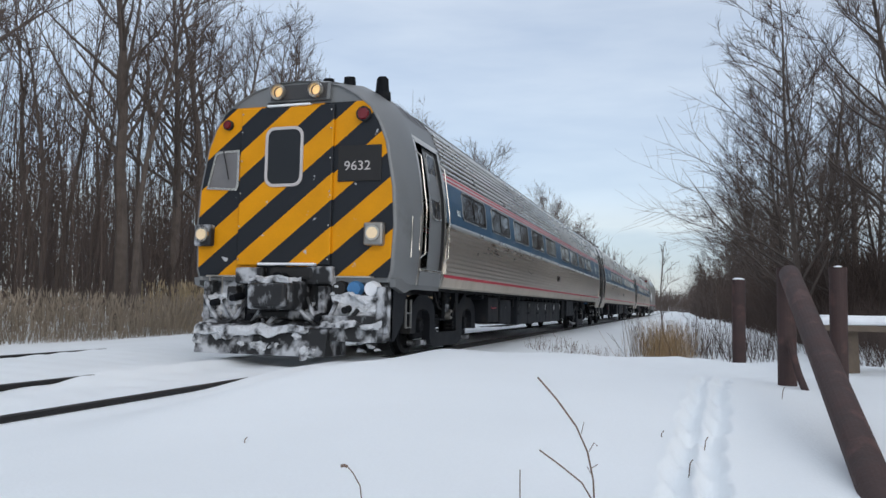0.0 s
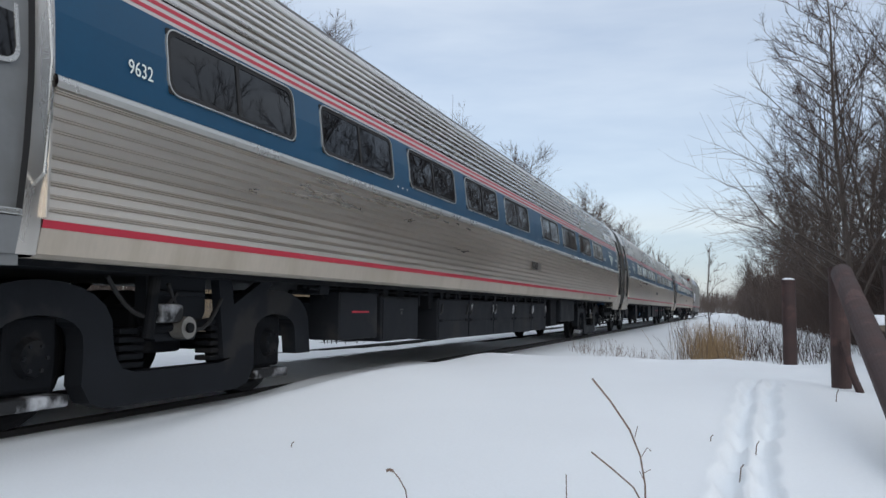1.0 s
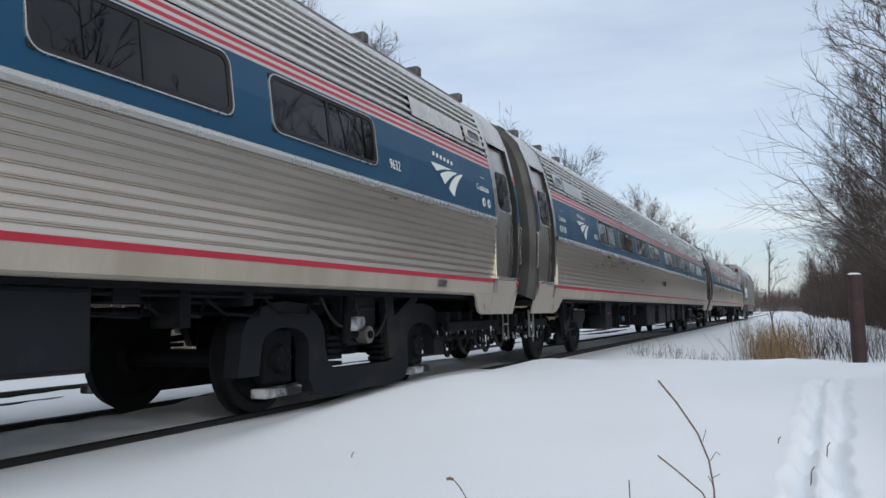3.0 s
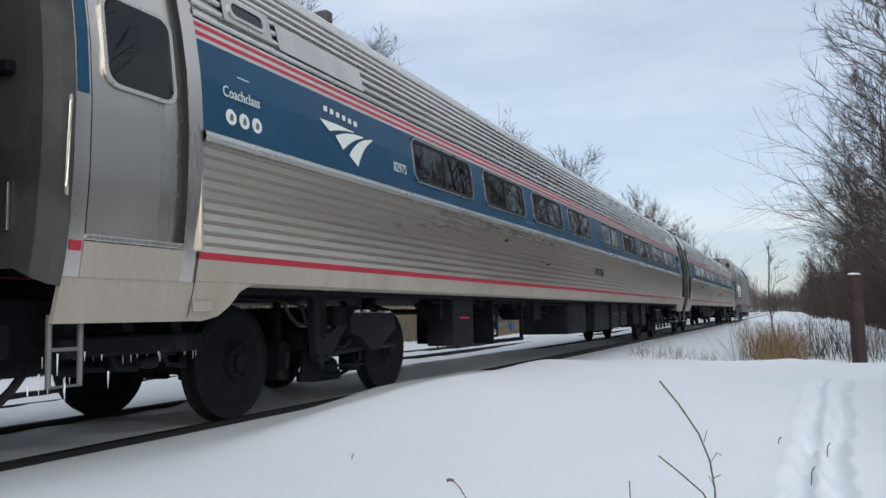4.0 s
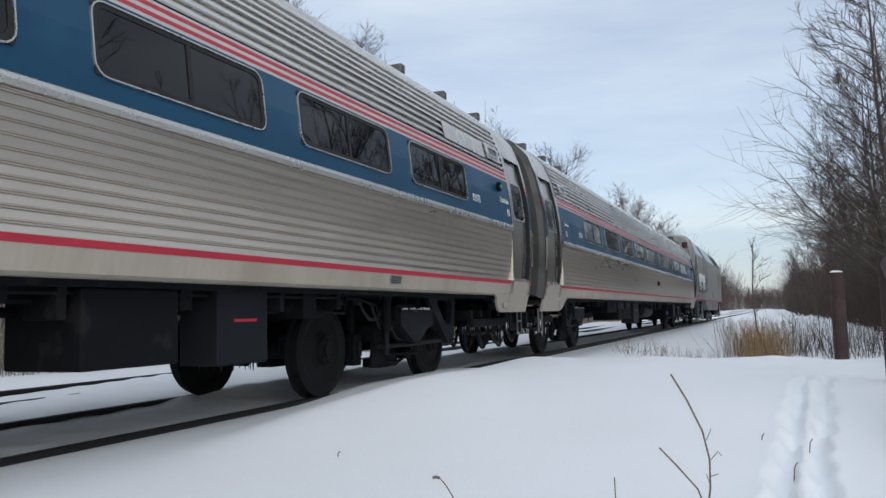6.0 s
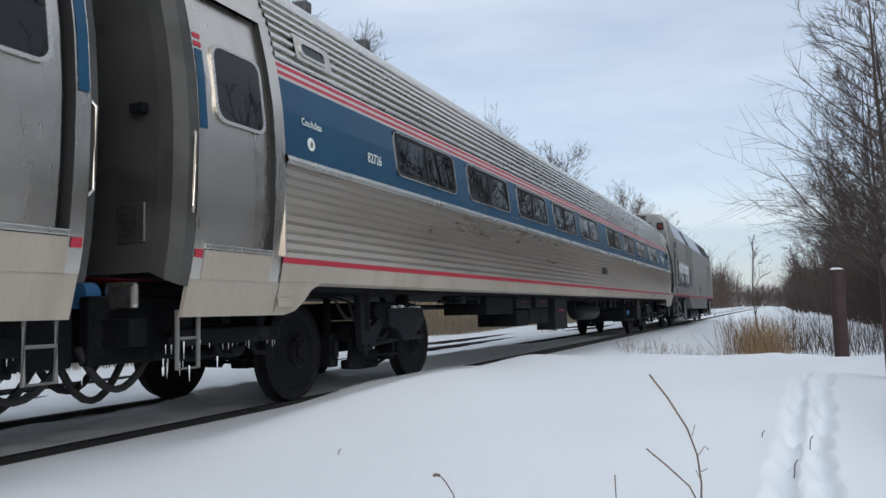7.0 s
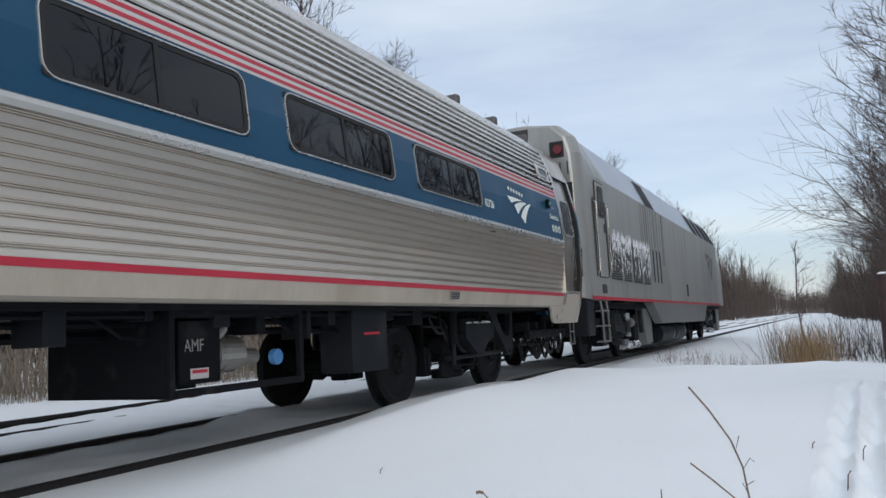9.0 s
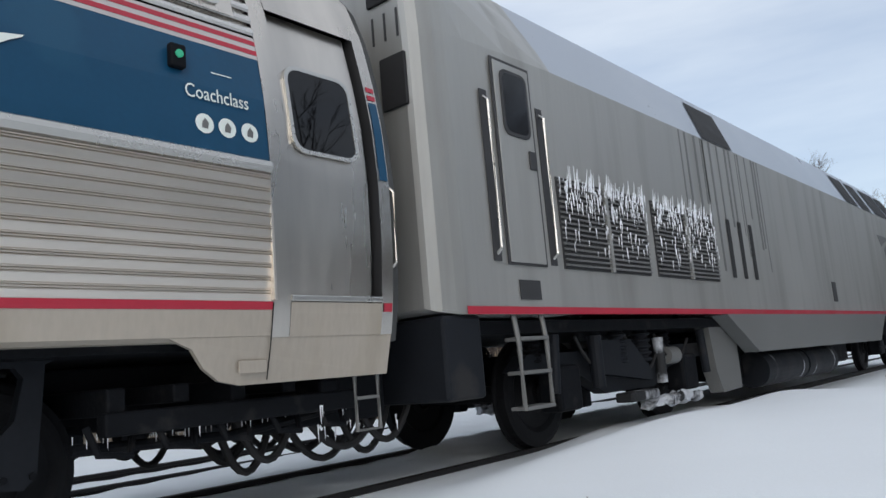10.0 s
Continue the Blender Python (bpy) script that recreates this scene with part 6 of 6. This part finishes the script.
def scatter_sticks(name, label, category, mat, n, spot, height, seed, r=.006, lean=.18, plume=0.0, fork=0, reach=1.7):
    """Countless thin stems as one sheet of stuff."""
    rng = random.Random(seed)
    V, F = [], []

    def stem(p, d, ln, r0, r1):
        q = Vector(d).to_track_quat("Z", "Y")
        b = len(V)
        for f, rr in ((0, r0), (1, r1)):
            for k in range(3):
                V.append(tuple(Vector(p) + Vector(d) * ln * f + q @ Vector((rr * math.cos(k * 2.094), rr * math.sin(k * 2.094), 0))))
        for k in range(3):
            F.append((b + k, b + (k + 1) % 3, b + 3 + (k + 1) % 3, b + 3 + k))
    for i in range(n):
        x, y = spot(rng)
        z = float(ground_height(x, y)) - .05
        d = Vector((rng.gauss(0, lean), rng.gauss(0, lean), 1)).normalized()
        h = height * rng.uniform(.45, 1.15)
        p = Vector((x, y, z))
        stem(p, d, h, r, r * .5)
        if plume and rng.random() < plume:
            stem(p + d * h * .92, (d + Vector((rng.uniform(-.4, .4), rng.uniform(-.4, .4), 0))).normalized(), .17, r * 2.8, r * .6)
        for k in range(fork):
            f = rng.uniform(.2, .9)
            dd = (d + Vector((rng.gauss(0, .6), rng.gauss(0, .6), rng.uniform(-.1, .4)))).normalized()
            stem(p + d * h * f, dd, min(h * rng.uniform(.25, .6), rng.uniform(.45, 1) * reach), r * .6, r * .25)
    me = bpy.data.meshes.new(name)
    me.from_pydata(V, [], F)
    me.materials.append(M[mat])
    return tagged(new(name, me), label, category, kind="stuff")


scatter_sticks("reed_bed", "pale dry reeds along the edge of the wood", "reeds", "reed", 19000, lambda g: (-12.7 - abs(g.gauss(0, 1.1)), -3 + 110 * g.random() ** 1.7), 1.0, 1, .0055, .20, .75)
scatter_sticks("cane_bed", "dense tan cane stems beyond the far track", "reeds", "cane", 16000, lambda g: (-13.2 - 2.6 * g.random(), 19.5 + 85 * g.random() ** 1.3), 1.35, 41, .0095, .13, .3)
scatter_sticks("undergrowth", "tangled grey-brown saplings and brush under the trees", "undergrowth", "twig", 4800, lambda g: (-13.8 - 22 * g.random(), -4 + 150 * g.random() ** 1.5), 6.5, 2, .014, .08, 0, 5)
scatter_sticks("undergrowth", "tall thin saplings crowding the wood", "undergrowth", "twig", 2000, lambda g: (-14 - 20 * g.random(), -4 + 130 * g.random() ** 1.5), 11.0, 12, .018, .05, 0, 9)
scatter_sticks("undergrowth", "bare brush in the wood near the crossing", "undergrowth", "twig", 1200, lambda g: (14.5 + 14 * g.random(), -8 + 66 * g.random()), 5.5, 13, .016, .10, 0, 6)
scatter_sticks("brush", "dense reddish-brown brush below the trees", "brush", "brush", 7800, lambda g: (3.9 + 16 * g.random() ** 1.5, 26 + 130 * g.random() ** 1.6), 2.6, 3, .012, .28, 0, 5)
scatter_sticks("brush", "twiggy brown brush beside the crossing", "brush", "brush", 900, lambda g: (3.2 + 6 * g.random(), 15 + 10 * g.random()), 1.3, 8, .006, .3, 0, 5)
scatter_sticks("dry_grass", "clump of straw-coloured dry grass", "grass", "straw", 900, lambda g: (-.45 + g.gauss(0, .34), 20.5 + g.gauss(0, .8)), .95, 4, .0034, .34)
scatter_sticks("dry_grass", "sparse tan stems poking through snow", "grass", "brush", 420, lambda g: (.3 + g.uniform(-1.6, 2.2), 21.5 + g.gauss(0, 1.6)), 1.0, 5, .006, .25, 0, 1)
scatter_sticks("weed_stems", "faint weed stems at the snow bank's foot", "weeds", "stalk", 160, lambda g: (-2.6 + g.uniform(-.7, 1.2), 17.5 + g.gauss(0, 1)), .32, 6, .004, .3, 0, 1)


def far_woods(name, label, x0, x1, y0, y1, n, h, seed):
    return scatter_sticks(name, label, "woods", "twig", n, lambda g: (x0 + (x1 - x0) * g.random(), y0 + (y1 - y0) * g.random()), h, seed, .058, .10, 0, 6, 3.8)


far_woods("far_wood", "hazy bare woods along the line", -42, -13, 125, 320, 2500, 12.0, 31)
far_woods("far_wood", "hazy bare woods beyond the crossing", 8.5, 45, 110, 330, 2400, 10.5, 32)
far_woods("far_wood", "distant bare woods closing the view", -16, 60, 330, 430, 2200, 9.0, 33)
far_woods("far_wood", "deep bare woods behind the front trees", -54, -33, -15, 130, 1400, 9.5, 34)

scatter_sticks("undergrowth", "tall bare saplings behind the leaning trees", "undergrowth", "twig", 2000, lambda g: (7.5 + 20 * g.random(), 28 + 110 * g.random() ** 1.3), 5.5, 42, .017, .07, 0, 8)
scatter_sticks("undergrowth", "bare thicket on the near side of the line", "undergrowth", "brush", 1500, lambda g: (15 + 12 * g.random(), -14 + 46 * g.random()), 5.0, 43, .016, .08, 0, 6)
far_woods("far_wood", "low bare woods closing in on the line", 2.2, 12, 95, 300, 1500, 6.5, 35)
scatter_sticks("brush", "tangled brown thicket under the leaning trees", "brush", "brush", 3600, lambda g: (3.6 + 9 * g.random(), 27 + 60 * g.random() ** 1.3), 3.6, 36, .011, .25, 0, 7)

# ---- the crossing: pipe posts, sloping pipe, bench ----
def pipe_post(x, y, top, r, label, lean=0.0, cap=False):
    z = float(ground_height(x, y))
    post = tagged(new("pipe_post"), label, "post", "pipe posts")
    bm = bmesh.new()
    cyl(bm, (x + lean, y, z - .3), (x, y, top), r, n=20)
    part("post_pipe", bm, "rust", post, smooth=False)
    bm = bmesh.new()
    ring(bm, [(x + r * 1.03 * math.cos(a), y + r * 1.03 * math.sin(a)) for a in np.linspace(0, math.tau, 20, endpoint=False)], [(x + r * .8 * math.cos(a), y + r * .8 * math.sin(a)) for a in np.linspace(0, math.tau, 20, endpoint=False)], lambda u, v, d: (u, v, top + .006 + d), .05)
    part("rim", bm, "rust", post)
    bm = bmesh.new()
    res_ = bmesh.ops.create_icosphere(bm, subdivisions=2, radius=r * (.95 if cap else .6), matrix=Matrix.Translation((x, y, top + .005)) @ Matrix.Diagonal((1, 1, .35, 1)))
    for v in res_["verts"]:
        v.co += Vector(noise.noise_vector(v.co * 20)) * .012
    part("snow_cap", bm, "ice", post, "small cap of snow")
    return post


pipe_post(.70, 10.9, 1.19, .085, "rusty steel pipe post capped with snow", cap=True)
pipe_post(.79, 6.72, 1.13, .072, "rusty steel pipe post carrying the sloping pipe")
pipe_post(1.21, 6.98, 1.15, .068, "rusty steel pipe post beside the bench")
bm = bmesh.new()
cyl(bm, (.80, 6.60, 1.08), (.765, 3.2, -.12), .078, n=24)
slope_pipe = tagged(part("sloping_pipe", bm, "rust", smooth=False), "thick rusty pipe sloping from post to ground", "pipe")
bm = bmesh.new()
tube(bm, [(.80, 6.64, .55), (.84, 6.5, .32), (.89, 6.35, .14)], .028, 8)
tagged(part("pipe_brace", bm, "rust"), "short rusty brace at the foot of the post", "brace")


def bench():
    b = tagged(new("bench"), "rough plank bench under a snow cover", "bench")
    x0, x1, y, z = 1.28, 3.3, 8.35, float(ground_height(2, 8.35))
    part("plank", boxes((x0, x1, y - .22, y + .22, z + .38, z + .44), bevel=.01), "wood", b)
    for x in (x0 + .25, x1 - .3):
        bm = bmesh.new()
        cyl(bm, (x, y, z - .1), (x, y, z + .38), .10, .085, n=12)
        part("log_leg", bm, "wood", b)
    bm = boxes((x0 - .03, x1 + .02, y - .24, y + .24, z + .44, z + .53), bevel=.035)
    bmesh.ops.subdivide_edges(bm, edges=bm.edges[:], cuts=2, use_grid_fill=True)
    for v in bm.verts:
        v.co.z += .02 * noise.noise(v.co * 4)
    part("snow_cover", bm, "ice", b, "thick snow cover")


bench()


# ---- near weeds ----
def weed(name, label, stems, mat="stalk"):
    w = tagged(new(name), label, "weed", "weeds in the snow")
    for pts, r in stems:
        bm = bmesh.new()
        tube(bm, pts, r, 5)
        part("stem", bm, mat, w)
    return w


tall_weed = weed("weed_stalk", "tall dry reddish weed stalk bent over the snow", [
    ([(-.47, 2.603, .548), (-.41, 2.627, .477), (-.346, 2.654, .385), (-.31, 2.672, .30), (-.292, 2.684, .206), (-.28, 2.70, -.05)], .0032),
    ([(-.465, 2.623, .303), (-.401, 2.647, .255), (-.328, 2.674, .195), (-.285, 2.69, .12)], .0028),
    ([(-.306, 2.673, .30), (-.29, 2.68, .33), (-.277, 2.68, .32)], .0015),
    ([(-.299, 2.679, .244), (-.277, 2.685, .259)], .0015),
    ([(-.33, 2.66, .36), (-.322, 2.66, .40)], .0012), ([(-.295, 2.68, .22), (-.312, 2.68, .25)], .0012)])
weed("weed_stalk", "short dry stem with a drooping seed head", [
    ([(-1.106, 2.427, .235), (-1.095, 2.43, .238), (-1.084, 2.434, .234)], .0055), ([(-1.084, 2.434, .234), (-1.066, 2.441, .212), (-1.044, 2.451, .17), (-1.02, 2.462, -.02)], .0022)])
weed("weed_stalk", "thin upright dry stem in snow", [([(-.528, 2.608, .235), (-.527, 2.617, -.02)], .002)])
for x, y, hgt in ((-.12, 4.35, .035), (.10, 4.25, .05), (.02, 3.75, .05), (.75, 4.0, .12), (-.14, 3.1, .03), (.62, 5.6, .08), (-2.2, 3.6, .03)):
    g = float(ground_height(x, y))
    weed("weed_stalk", "tiny dry stem poking through the snow", [([(x, y, g - .05), (x + .008, y, g + hgt * .6), (x + .02, y, g + hgt)], .0028)])


def motions():
    # the tall weed sways about its root in the wind of the train
    root = (-.28, 2.70, -.05)
    sway = ((0, 0), (.5, 1.6), (1, 3), (2, 4.4), (3.4, 5), (4.5, 5.4), (5.2, 6), (6.0, 13), (6.4, 17), (6.55, 18), (6.7, 12.5), (7, 6.6), (7.3, 7), (7.6, 5), (8, 1), (8.3, 3), (8.7, 4.6), (9.5, 6), (10, 6))
    walk(tall_weed, [(t, pose(*root, 0, a, 0) @ pose(-root[0], -root[1], -root[2])) for t, a in sway])

    def at(t):
        return 8.972 - 8.039 * t - 2.044 * (t / 10) ** 2 - .490 * (t / 10) ** 3
    for ob, off in TRAIN:
        walk(ob, [(k * .5, pose(TX, at(k * .5) + off, 0)) for k in range(21)])
    for ob, y, r in WHEELSETS:
        walk(ob, [(k / 15, pose(0, y, r, math.degrees((at(0) - at(k / 15)) / r), 0, 0)) for k in range(151)])


motions()
